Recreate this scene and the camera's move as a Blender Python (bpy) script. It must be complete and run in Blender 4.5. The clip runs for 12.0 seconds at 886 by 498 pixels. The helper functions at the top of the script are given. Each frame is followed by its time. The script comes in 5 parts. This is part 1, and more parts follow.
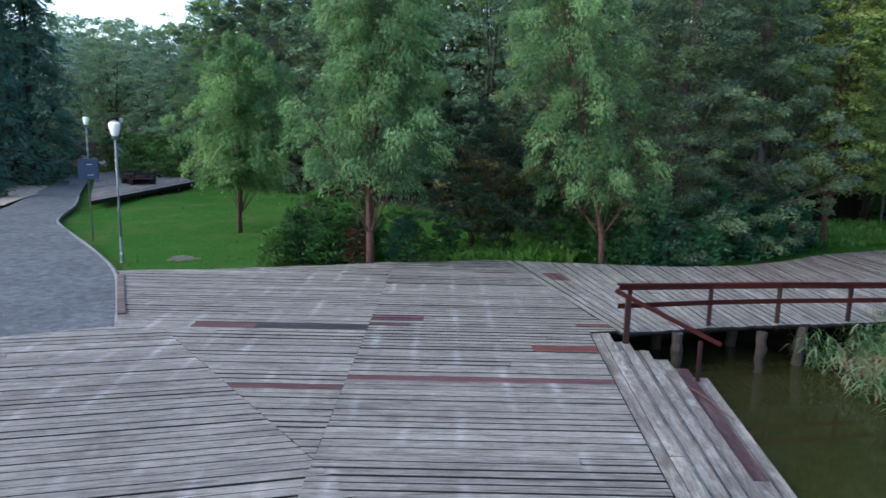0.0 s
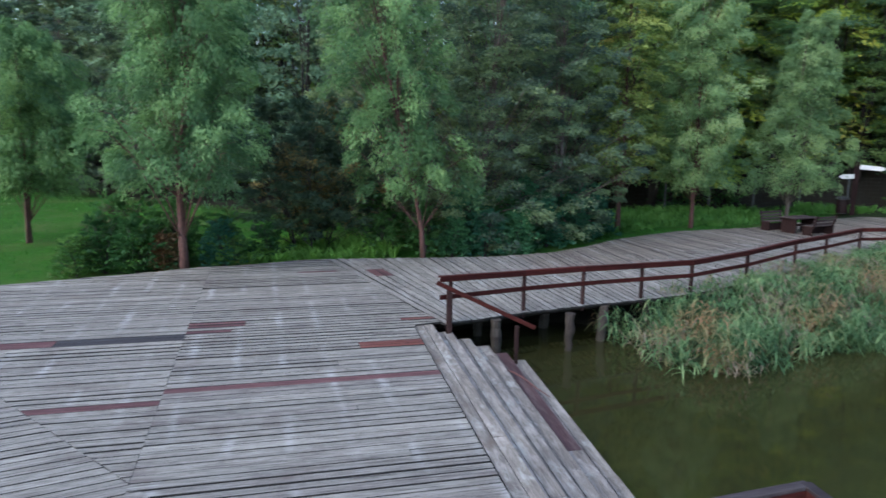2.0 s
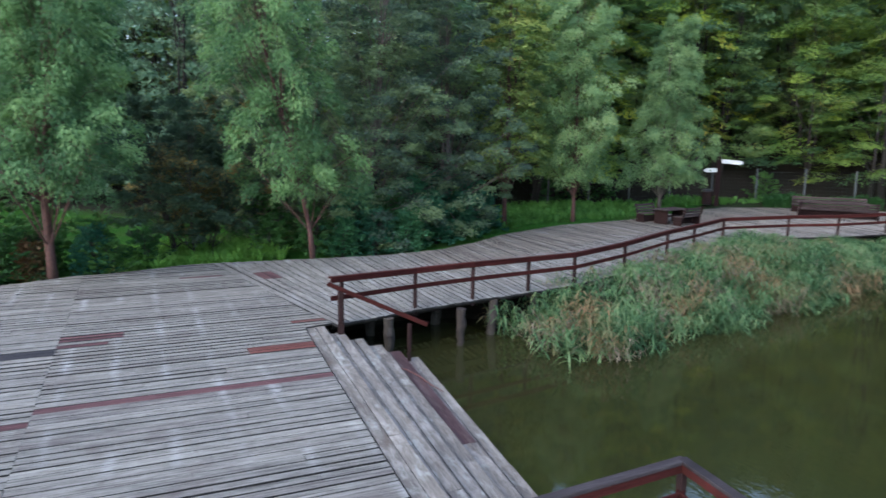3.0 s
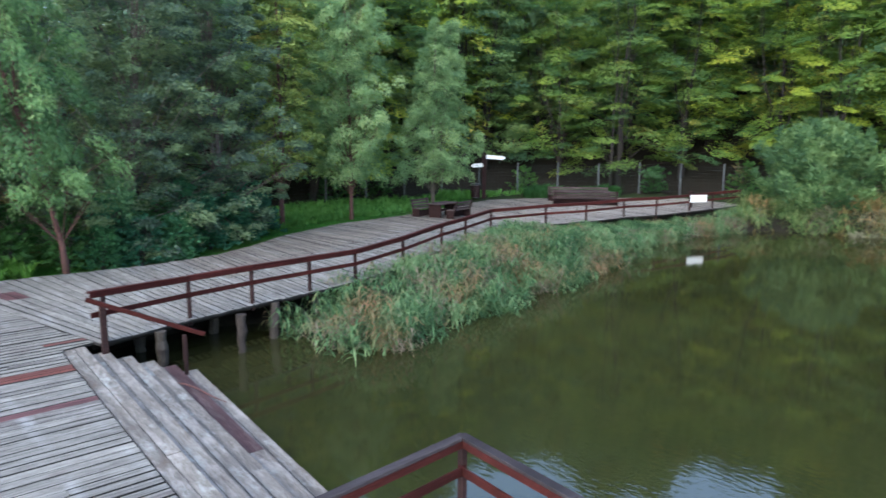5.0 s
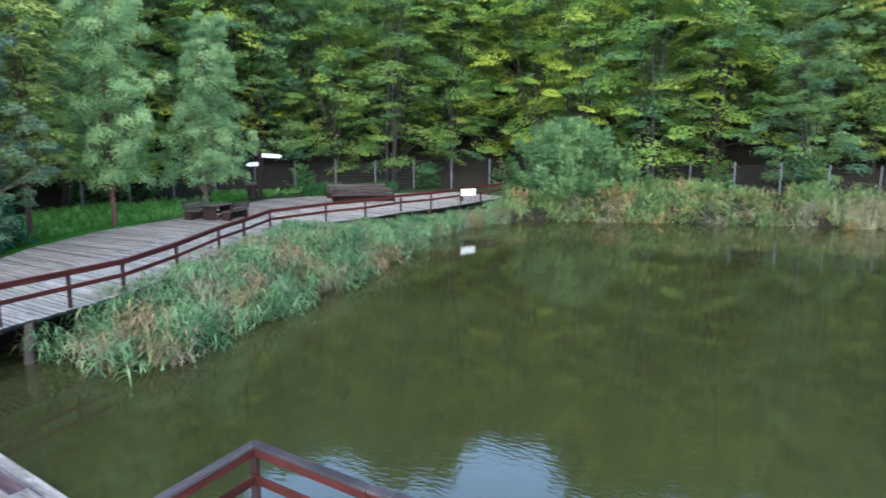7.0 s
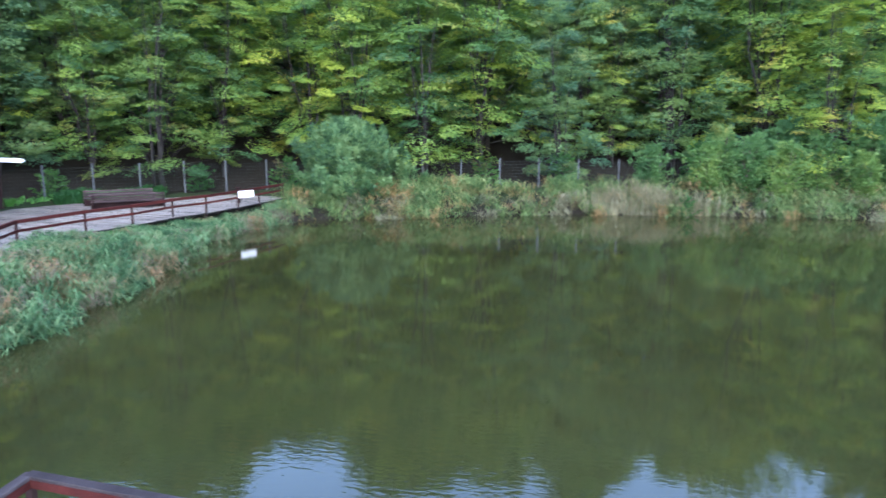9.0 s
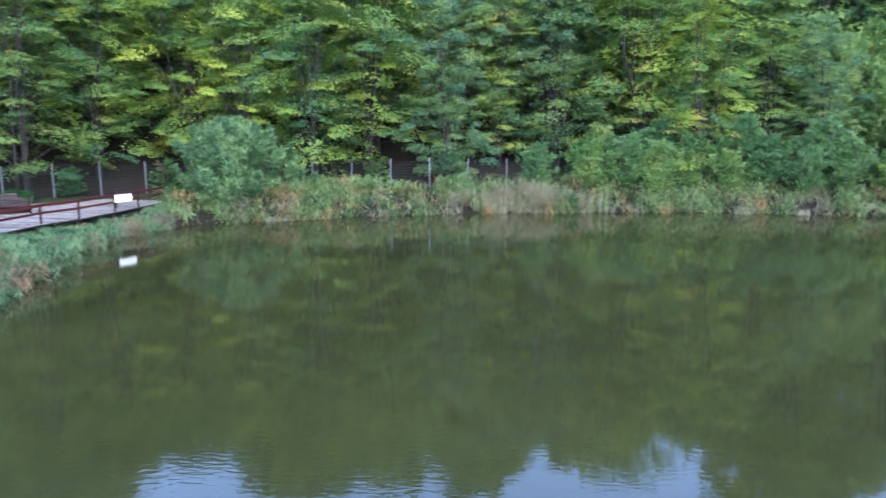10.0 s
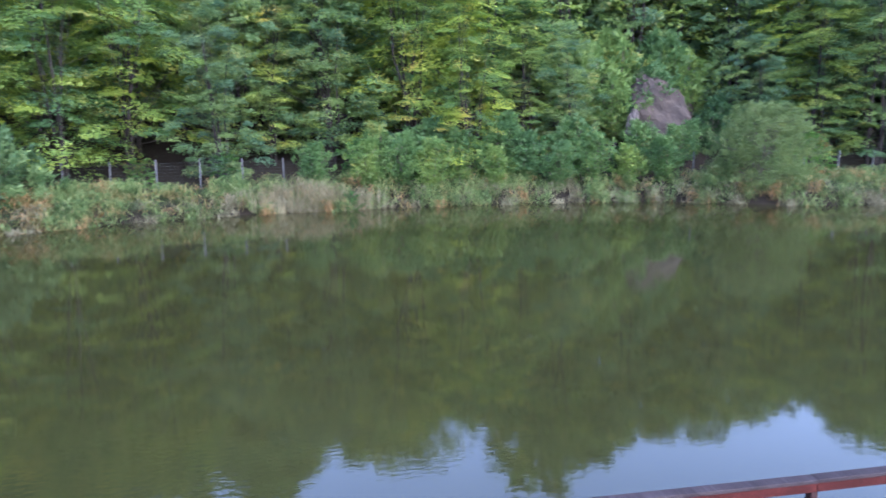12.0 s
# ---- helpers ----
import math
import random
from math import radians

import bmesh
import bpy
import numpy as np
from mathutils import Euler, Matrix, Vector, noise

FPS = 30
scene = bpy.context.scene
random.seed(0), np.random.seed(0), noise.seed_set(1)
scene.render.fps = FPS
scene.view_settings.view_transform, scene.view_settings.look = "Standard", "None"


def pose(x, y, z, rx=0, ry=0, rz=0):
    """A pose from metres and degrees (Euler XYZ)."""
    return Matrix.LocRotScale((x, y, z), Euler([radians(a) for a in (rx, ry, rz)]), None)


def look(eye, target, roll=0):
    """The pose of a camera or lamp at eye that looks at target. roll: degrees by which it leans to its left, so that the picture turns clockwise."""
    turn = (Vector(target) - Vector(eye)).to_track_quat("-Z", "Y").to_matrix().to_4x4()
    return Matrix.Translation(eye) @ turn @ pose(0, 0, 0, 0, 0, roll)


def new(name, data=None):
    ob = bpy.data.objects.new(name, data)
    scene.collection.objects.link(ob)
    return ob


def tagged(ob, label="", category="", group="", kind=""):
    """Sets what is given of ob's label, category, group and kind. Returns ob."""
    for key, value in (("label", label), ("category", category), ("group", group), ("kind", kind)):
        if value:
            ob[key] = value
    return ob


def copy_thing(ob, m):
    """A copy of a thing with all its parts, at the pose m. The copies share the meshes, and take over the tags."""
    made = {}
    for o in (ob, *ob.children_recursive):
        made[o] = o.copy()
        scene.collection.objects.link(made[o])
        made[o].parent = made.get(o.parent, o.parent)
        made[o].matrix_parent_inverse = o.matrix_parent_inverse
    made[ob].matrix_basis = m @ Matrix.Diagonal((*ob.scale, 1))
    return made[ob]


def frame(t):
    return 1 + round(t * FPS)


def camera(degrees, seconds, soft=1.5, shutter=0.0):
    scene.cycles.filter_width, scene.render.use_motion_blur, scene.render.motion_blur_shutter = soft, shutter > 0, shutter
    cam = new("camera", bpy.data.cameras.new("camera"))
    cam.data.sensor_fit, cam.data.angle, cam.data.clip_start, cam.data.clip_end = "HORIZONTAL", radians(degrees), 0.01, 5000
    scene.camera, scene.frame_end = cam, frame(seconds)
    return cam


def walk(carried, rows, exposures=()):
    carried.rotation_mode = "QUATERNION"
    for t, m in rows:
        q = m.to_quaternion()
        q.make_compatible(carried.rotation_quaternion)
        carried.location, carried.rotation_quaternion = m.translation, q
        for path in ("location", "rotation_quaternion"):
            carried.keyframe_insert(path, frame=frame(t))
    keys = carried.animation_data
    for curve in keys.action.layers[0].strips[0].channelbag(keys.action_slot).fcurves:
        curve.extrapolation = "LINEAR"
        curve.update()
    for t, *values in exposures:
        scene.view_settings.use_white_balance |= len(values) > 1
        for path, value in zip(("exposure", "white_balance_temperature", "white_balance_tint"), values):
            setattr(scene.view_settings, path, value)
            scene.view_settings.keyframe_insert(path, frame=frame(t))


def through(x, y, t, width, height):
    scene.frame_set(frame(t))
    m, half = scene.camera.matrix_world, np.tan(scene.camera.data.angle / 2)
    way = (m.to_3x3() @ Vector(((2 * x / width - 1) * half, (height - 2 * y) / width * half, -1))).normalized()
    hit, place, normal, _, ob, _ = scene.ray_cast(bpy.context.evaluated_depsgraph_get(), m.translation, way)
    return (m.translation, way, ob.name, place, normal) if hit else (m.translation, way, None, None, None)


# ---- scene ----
# ---- camera: it hovers over the pier, drifts a little and turns to its right ----
cam = camera(64.3, 12.0, soft=1.5, shutter=0.55)
TURNS = [  # seconds, eye, yaw, pitch, roll
    (0, (-0.027, 0.030, 4.681), -0.11, -9.65, 1.20),
    (0.5, (-0.018, 0.020, 4.687), -2.85, -9.66, 1.13),
    (1, (-0.009, 0.011, 4.694), -6.21, -9.66, 1.04),
    (1.5, (0.000, 0.001, 4.701), -10.29, -9.65, 0.96),
    (2, (0.006, -0.002, 4.707), -14.56, -9.67, 0.91),
    (2.5, (0.013, -0.005, 4.712), -19.06, -9.67, 0.75),
    (3, (0.019, -0.008, 4.717), -23.55, -9.69, 0.66),
    (5, (0.070, -0.093, 4.681), -41.32, -9.60, 0.15),
    (5.5, (0.041, -0.102, 4.698), -45.86, -9.65, 0.18),
    (6, (0.011, -0.111, 4.715), -50.38, -9.69, 0.23),
    (6.5, (-0.060, -0.191, 4.766), -54.82, -9.78, 0.19),
    (7, (-0.131, -0.271, 4.816), -59.15, -9.89, 0.13),
    (9, (-0.354, -0.151, 4.716), -77.11, -9.81, -0.09),
    (9.5, (-0.350, -0.151, 4.714), -81.52, -9.80, -0.04),
    (10, (-0.345, -0.151, 4.712), -85.91, -9.81, -0.11),
    (10.5, (-0.340, -0.152, 4.710), -90.25, -9.86, -0.31),
    (11, (-0.332, -0.154, 4.709), -94.65, -9.92, -0.41),
    (11.5, (-0.324, -0.156, 4.708), -99.15, -9.99, -0.43),
    (12, (-0.316, -0.158, 4.707), -103.71, -10.04, -0.46),
]


def aim(eye, yaw, pitch, roll):
    a, b = radians(yaw), radians(pitch)
    way = Vector((-math.sin(a) * math.cos(b), math.cos(a) * math.cos(b), math.sin(b)))
    return look(eye, Vector(eye) + way, roll)


walk(cam, [(t, aim(e, y, p, r)) for t, e, y, p, r in TURNS], exposures=[(0.0, 1.6, 6550, 10), (3.0, 1.82, 6550, 10), (5.0, 2.12, 6550, 8), (7.0, 2.53, 6300, 7), (9.5, 2.69, 5700, 17), (11.0, 2.74, 5650, 24), (12.0, 2.74, 5900, 29)])

# ---- light: a dull evening sky, its veiled sun in the south-west ----
SUN_AZ, SUN_EL = -112.0, 38.0
world = bpy.data.worlds.new("evening_sky")
scene.world = world
world.use_nodes = True
sky = world.node_tree.nodes.new("ShaderNodeTexSky")
sky.sky_type, sky.sun_disc = "NISHITA", False
sky.sun_elevation, sky.sun_rotation = radians(SUN_EL), radians(SUN_AZ)
sky.air_density, sky.dust_density, sky.ozone_density = 1.0, 1.0, 1.5
background = world.node_tree.nodes["Background"]
background.inputs["Strength"].default_value = 0.175
world.node_tree.links.new(sky.outputs["Color"], background.inputs["Color"])
sun_data = bpy.data.lights.new("sun", "SUN")
sun_data.energy, sun_data.angle, sun_data.color = 0.8, radians(60), (1.0, 0.96, 0.89)
sun = new("sun", sun_data)
s_az, s_el = radians(SUN_AZ), radians(SUN_EL)
sun.matrix_world = look((math.sin(s_az) * math.cos(s_el) * 50, math.cos(s_az) * math.cos(s_el) * 50, math.sin(s_el) * 50), (0, 0, 0))


# ---- materials ----
def material(name):
    m = bpy.data.materials.new(name)
    m.use_nodes = True
    return m, m.node_tree.nodes, m.node_tree.links, m.node_tree.nodes["Principled BSDF"]


def node(nodes, kind, **values):
    n = nodes.new("ShaderNode" + kind)
    for key, value in values.items():
        n.inputs[key].default_value = value
    return n


def ramp(nodes, links, source, stops):
    r = nodes.new("ShaderNodeValToRGB")
    while len(r.color_ramp.elements) < len(stops):
        r.color_ramp.elements.new(0.5)
    for e, (at, c) in zip(r.color_ramp.elements, stops):
        e.position, e.color = at, (*c, 1)
    links.new(source, r.inputs["Fac"])
    return r.outputs["Color"]


def blend(nodes, links, kind, fac, a, b):
    m = nodes.new("ShaderNodeMix")
    m.data_type, m.blend_type = "RGBA", kind
    for socket, value in ((m.inputs["Factor"], fac), (m.inputs["A"], a), (m.inputs["B"], b)):
        if isinstance(value, (int, float)):
            socket.default_value = value
        elif isinstance(value, tuple):
            socket.default_value = (*value, 1)
        else:
            links.new(value, socket)
    return m.outputs["Result"]


def maths(nodes, links, kind, a, b=0.0, clamp=False):
    m = nodes.new("ShaderNodeMath")
    m.operation, m.use_clamp = kind, clamp
    for socket, value in zip(m.inputs, (a, b)):
        if isinstance(value, (int, float)):
            socket.default_value = value
        else:
            links.new(value, socket)
    return m.outputs["Value"]


def coords(nodes, links, which="Object", scale=(1, 1, 1), shift=False):
    """Coordinates of that kind, scaled; shift moves them by chance from object to object."""
    tc = nodes.new("ShaderNodeTexCoord")
    out = tc.outputs[which]
    if shift:
        info = nodes.new("ShaderNodeObjectInfo")
        many = maths(nodes, links, "MULTIPLY", info.outputs["Random"], 83.0)
        add = nodes.new("ShaderNodeVectorMath")
        links.new(out, add.inputs[0]), links.new(many, add.inputs[1])
        out = add.outputs["Vector"]
    mp = nodes.new("ShaderNodeMapping")
    mp.inputs["Scale"].default_value = scale
    links.new(out, mp.inputs["Vector"])
    return mp.outputs["Vector"]


def noise_of(nodes, links, vector, scale, detail=4.0, rough=0.6):
    n = node(nodes, "TexNoise", Scale=scale, Detail=detail, Roughness=rough)
    links.new(vector, n.inputs["Vector"])
    return n.outputs["Fac"]


def bumped(nodes, links, bsdf, height, strength, distance):
    b = node(nodes, "Bump", Strength=strength, Distance=distance)
    links.new(height, b.inputs["Height"]), links.new(b.outputs["Normal"], bsdf.inputs["Normal"])


def wood(name, low, mid, high, rough=0.85, banded=False, shift=True, grain=(0.7, 16, 16), bleach=0.0):
    m, nodes, links, bsdf = material(name)
    v = coords(nodes, links, "Object", grain, shift)
    fine = noise_of(nodes, links, v, 3.0, 6.0, 0.7)
    col = ramp(nodes, links, fine, ((0.28, low), (0.5, mid), (0.72, high)))
    wide = noise_of(nodes, links, coords(nodes, links, "Object", (0.5, 2.5, 2.5), shift), 1.3, 3.0)
    col = blend(nodes, links, "MULTIPLY", 0.45 if banded else 0.75, col, ramp(nodes, links, wide, ((0.28, (0.5, 0.48, 0.5)), (0.72, (1.3, 1.3, 1.28)))))
    info = nodes.new("ShaderNodeObjectInfo")
    tone = ramp(nodes, links, info.outputs["Random"], ((0.0, (0.74, 0.69, 0.71)), (0.2, (0.92, 0.91, 0.9)), (0.7, (1.05, 1.03, 1.02)), (1.0, (1.34, 1.33, 1.3))))
    col = blend(nodes, links, "MULTIPLY", 0.6 if banded else 0.9, col, tone)
    if banded:  # boards bleach where they cross the joists
        geo = nodes.new("ShaderNodeNewGeometry")
        sep = nodes.new("ShaderNodeSeparateXYZ")
        links.new(geo.outputs["Position"], sep.inputs[0])
        blot = noise_of(nodes, links, geo.outputs["Position"], 0.45, 2.0)
        wob = maths(nodes, links, "ADD", sep.outputs["X"], maths(nodes, links, "MULTIPLY", noise_of(nodes, links, geo.outputs["Position"], 2.2, 2.0), 0.22))
        saw = maths(nodes, links, "ABSOLUTE", maths(nodes, links, "SUBTRACT", maths(nodes, links, "FRACT", maths(nodes, links, "MULTIPLY", wob, 1.12)), 0.5))
        line = maths(nodes, links, "SUBTRACT", 1.0, maths(nodes, links, "MULTIPLY", saw, 7.0), True)
        amount = maths(nodes, links, "MULTIPLY", line, maths(nodes, links, "MULTIPLY", maths(nodes, links, "SUBTRACT", blot, 0.45, True), 1.9, True))
        col = blend(nodes, links, "MIX", amount, col, (0.42, 0.43, 0.43))
        moss = maths(nodes, links, "MULTIPLY", maths(nodes, links, "SUBTRACT", noise_of(nodes, links, geo.outputs["Position"], 0.3, 5.0), 0.56, True), 2.2, True)
        col = blend(nodes, links, "MIX", moss, col, (0.09, 0.078, 0.078))
        knot = noise_of(nodes, links, coords(nodes, links, "Object", (3.2, 12.0, 1.0), shift), 1.0, 7.0, 0.78)
        col = blend(nodes, links, "MULTIPLY", 1.0, col, ramp(nodes, links, knot, ((0.26, (1.3, 1.31, 1.3)), (0.47, (1.03, 1.03, 1.03)), (0.6, (0.8, 0.78, 0.78)), (0.69, (0.4, 0.38, 0.38)))))
        crack = noise_of(nodes, links, coords(nodes, links, "Object", (0.7, 26.0, 1.0), True), 1.0, 3.0, 0.6)
        col = blend(nodes, links, "MULTIPLY", 1.0, col, ramp(nodes, links, crack, ((0.36, (1.16, 1.16, 1.16)), (0.56, (1.0, 1.0, 1.0)), (0.66, (0.55, 0.53, 0.53)), (0.72, (0.34, 0.32, 0.32)))))
        stain = maths(nodes, links, "MULTIPLY", maths(nodes, links, "SUBTRACT", noise_of(nodes, links, geo.outputs["Position"], 0.85, 6.0, 0.65), 0.54, True), 4.0, True)
        col = blend(nodes, links, "MIX", stain, col, (0.085, 0.066, 0.062))
    if bleach:  # sun-bleached and scuffed along the boards, whatever the joints
        worn = noise_of(nodes, links, coords(nodes, links, "Object", (0.55, 5.0, 1.0) if bleach < 0.8 else (0.9, 3.2, 1.0), True), 1.0, 7.0, 0.75)
        col = blend(nodes, links, "MIX", maths(nodes, links, "MULTIPLY", maths(nodes, links, "SUBTRACT", worn, 0.5, True), 5.0 * bleach, True), col, (0.37, 0.338, 0.31))
        col = blend(nodes, links, "MIX", maths(nodes, links, "MULTIPLY", maths(nodes, links, "SUBTRACT", 0.4, worn, True), 6.0 * bleach, True), col, (0.06, 0.05, 0.05))
    if bleach > 0.8:  # remnants of pale paint and brown dirt in blotches
        flake = noise_of(nodes, links, coords(nodes, links, "Object", (1.0, 2.4, 1.0), True), 1.3, 7.0, 0.72)
        col = blend(nodes, links, "MIX", maths(nodes, links, "MULTIPLY", maths(nodes, links, "SUBTRACT", flake, 0.55, True), 6.0, True), col, (0.34, 0.35, 0.325))
        col = blend(nodes, links, "MIX", maths(nodes, links, "MULTIPLY", maths(nodes, links, "SUBTRACT", 0.44, flake, True), 5.0, True), col, (0.1, 0.075, 0.058))
    links.new(col, bsdf.inputs["Base Color"])
    bsdf.inputs["Roughness"].default_value, bsdf.inputs["Specular IOR Level"].default_value = rough, 0.15
    bumped(nodes, links, bsdf, fine, 0.35, 0.01)
    return m


DECK_WOOD = wood("weathered_deck_wood", (0.094, 0.09, 0.081), (0.17, 0.165, 0.151), (0.265, 0.259, 0.24), 0.8, True, bleach=0.22)
NEW_WOOD = wood("pale_deck_wood", (0.12, 0.106, 0.093), (0.2, 0.18, 0.158), (0.28, 0.255, 0.226), 0.8, True, bleach=0.15)
WALK_WOOD = wood("brownish_walkway_wood", (0.092, 0.081, 0.07), (0.152, 0.137, 0.119), (0.215, 0.198, 0.176), 0.8, True, bleach=0.12)
STEP_WOOD = wood("weathered_step_wood", (0.09, 0.08, 0.071), (0.165, 0.15, 0.134), (0.25, 0.232, 0.212), 0.85, grain=(0.9, 11, 11), bleach=0.82)
RED_WOOD = wood("red_painted_board", (0.062, 0.021, 0.017), (0.105, 0.036, 0.03), (0.16, 0.075, 0.066), 0.85, bleach=0.12)
MAROON_WOOD = wood("worn_maroon_board", (0.052, 0.026, 0.028), (0.094, 0.046, 0.049), (0.155, 0.088, 0.091), 0.85, bleach=0.06)
DARK_BOARD = wood("dark_tarred_board", (0.022, 0.022, 0.026), (0.042, 0.042, 0.047), (0.08, 0.08, 0.086), 0.8)
FADED_RED = wood("faded_red_step_board", (0.046, 0.026, 0.028), (0.082, 0.048, 0.05), (0.135, 0.095, 0.097), 0.85, bleach=0.2)
RAIL_RED = wood("red_brown_rail_paint", (0.026, 0.0055, 0.005), (0.043, 0.0088, 0.0078), (0.07, 0.019, 0.017), 0.85)
# pier rail cap: the sky's grey reflection is put into its colour
RAIL_TOP = wood("sky_grey_rail_cap", (0.02, 0.017, 0.019), (0.033, 0.028, 0.031), (0.056, 0.05, 0.056), 0.85)
POST_BROWN = wood("dark_brown_post", (0.018, 0.009, 0.009), (0.031, 0.016, 0.016), (0.052, 0.03, 0.03), 0.65)
BENCH_BROWN = wood("dark_brown_bench_wood", (0.01, 0.0052, 0.0052), (0.019, 0.0095, 0.0095), (0.036, 0.021, 0.021), 0.9)
# seat, back and table boards, paler than the end and front panels
PALER_SLAT = wood("paler_grey_brown_slats", (0.022, 0.015, 0.015), (0.043, 0.032, 0.032), (0.08, 0.064, 0.063), 0.85, bleach=0.1)
PILE_WOOD = wood("wet_pile_wood", (0.02, 0.017, 0.015), (0.052, 0.045, 0.04), (0.11, 0.1, 0.088), 0.8, grain=(14, 14, 0.8))
EDGING = wood("brown_edging_wood", (0.07, 0.05, 0.045), (0.12, 0.092, 0.082), (0.18, 0.145, 0.13), 0.85)
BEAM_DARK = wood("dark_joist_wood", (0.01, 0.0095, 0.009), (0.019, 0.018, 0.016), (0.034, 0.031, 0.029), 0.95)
# near-black colour for the deep shade under the boardwalk
SHADE_BOARD = wood("near_black_shade_boards", (0.003, 0.003, 0.003), (0.006, 0.0055, 0.005), (0.011, 0.01, 0.009), 0.95)


def plain(name, colour, rough=0.6, metal=0.0, vary=0.25, scale=6.0):
    m, nodes, links, bsdf = material(name)
    n = noise_of(nodes, links, coords(nodes, links, "Object"), scale, 5.0)
    lo, hi = [c * (1 - vary) for c in colour], [min(1, c * (1 + vary)) for c in colour]
    links.new(ramp(nodes, links, n, ((0.3, lo), (0.7, hi))), bsdf.inputs["Base Color"])
    bsdf.inputs["Roughness"].default_value, bsdf.inputs["Metallic"].default_value = rough, metal
    bumped(nodes, links, bsdf, n, 0.15, 0.01)
    return m


BOARD_SIDE = plain("near_black_board_edge", (0.012, 0.011, 0.011), 0.95)
GALVANISED = plain("galvanised_steel", (0.078, 0.09, 0.098), 0.6, 0.3)
WIRE = plain("dark_fence_wire", (0.022, 0.03, 0.03), 0.5, 0.5)
LAMP_GREY = plain("grey_lamp_paint", (0.16, 0.18, 0.21), 0.45, 0.3)
WHITE_PAINT = plain("white_sign_paint", (0.6, 0.61, 0.62), 0.5, 0.0, 0.12)
BLUE_PAINT = plain("blue_sign_paint", (0.014, 0.034, 0.085), 0.5, 0.0, 0.2)
BLACK_PAINT = plain("black_bin_paint", (0.025, 0.026, 0.03), 0.5)
CONCRETE = plain("grey_concrete_kerb", (0.14, 0.145, 0.15), 0.9, 0.0, 0.35, 3.0)
ROCK = plain("brown_grey_cliff_rock", (0.042, 0.034, 0.028), 0.95, 0.0, 0.55, 0.9)
PALE_ROCK = plain("pale_broken_rock", (0.075, 0.068, 0.063), 0.9, 0.0, 0.45, 1.6)
SOIL = plain("bare_trodden_soil", (0.08, 0.08, 0.05), 0.95, 0.0, 0.4, 4.0)
STICK = plain("reddish_dead_wood", (0.1, 0.04, 0.035), 0.8, 0.0, 0.4, 12.0)
SAND = plain("pale_sand_verge", (0.23, 0.2, 0.17), 0.95, 0.0, 0.3, 2.0)

globe_m, _n, _l, globe_b = material("opal_lamp_glass")
globe_b.inputs["Base Color"].default_value = (0.9, 0.91, 0.92, 1)
globe_b.inputs["Roughness"].default_value = 0.25
globe_b.inputs["Subsurface Weight"].default_value = 0.3


def make_asphalt():
    """Old asphalt: pale chippings in a grey binder, worn through in patches."""
    m, nodes, links, bsdf = material("asphalt")
    v = coords(nodes, links)
    fine, wide, blot = noise_of(nodes, links, v, 60.0, 3.0), noise_of(nodes, links, v, 0.5, 5.0), noise_of(nodes, links, v, 3.2, 6.0, 0.75)
    col = ramp(nodes, links, wide, ((0.3, (0.046, 0.053, 0.061)), (0.7, (0.08, 0.089, 0.1))))
    col = blend(nodes, links, "MULTIPLY", 0.85, col, ramp(nodes, links, blot, ((0.38, (0.5, 0.5, 0.52)), (0.5, (1, 1, 1)), (0.62, (1.6, 1.56, 1.54)))))
    col = blend(nodes, links, "MULTIPLY", 0.7, col, ramp(nodes, links, fine, ((0.35, (0.6, 0.6, 0.6)), (0.65, (1.3, 1.3, 1.3)))))
    chip = node(nodes, "TexVoronoi", Scale=16.0)
    links.new(v, chip.inputs["Vector"])
    col = blend(nodes, links, "MIX", maths(nodes, links, "MULTIPLY", maths(nodes, links, "SUBTRACT", 0.3, chip.outputs["Distance"], True), maths(nodes, links, "MULTIPLY", blot, 3.0)), col, (0.19, 0.2, 0.215))
    links.new(col, bsdf.inputs["Base Color"])
    bsdf.inputs["Roughness"].default_value = 0.9
    bumped(nodes, links, bsdf, maths(nodes, links, "ADD", fine, maths(nodes, links, "MULTIPLY", blot, 2.0)), 0.5, 0.02)
    return m


ASPHALT = make_asphalt()


def make_ground():
    """Lawn that turns to leaf litter under the wood; the change follows a plan line, the fence."""
    m, nodes, links, bsdf = material("lawn_and_woodland_floor")
    v = coords(nodes, links)
    fine, wide = noise_of(nodes, links, v, 9.0, 6.0, 0.7), noise_of(nodes, links, v, 0.35, 5.0)
    lawn = ramp(nodes, links, fine, ((0.3, (0.011, 0.052, 0.004)), (0.55, (0.022, 0.09, 0.008)), (0.75, (0.036, 0.12, 0.013))))
    lawn = blend(nodes, links, "MIX", maths(nodes, links, "MULTIPLY", maths(nodes, links, "SUBTRACT", wide, 0.47, True), 3.4, True), lawn, (0.06, 0.092, 0.024))
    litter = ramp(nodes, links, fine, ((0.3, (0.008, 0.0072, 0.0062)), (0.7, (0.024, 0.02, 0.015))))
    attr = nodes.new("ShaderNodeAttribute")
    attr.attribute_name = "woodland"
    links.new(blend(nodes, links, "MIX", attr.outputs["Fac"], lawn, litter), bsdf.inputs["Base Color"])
    bsdf.inputs["Roughness"].default_value, bsdf.inputs["Specular IOR Level"].default_value = 0.95, 0.1
    bumped(nodes, links, bsdf, fine, 0.8, 0.06)
    return m


GROUND = make_ground()


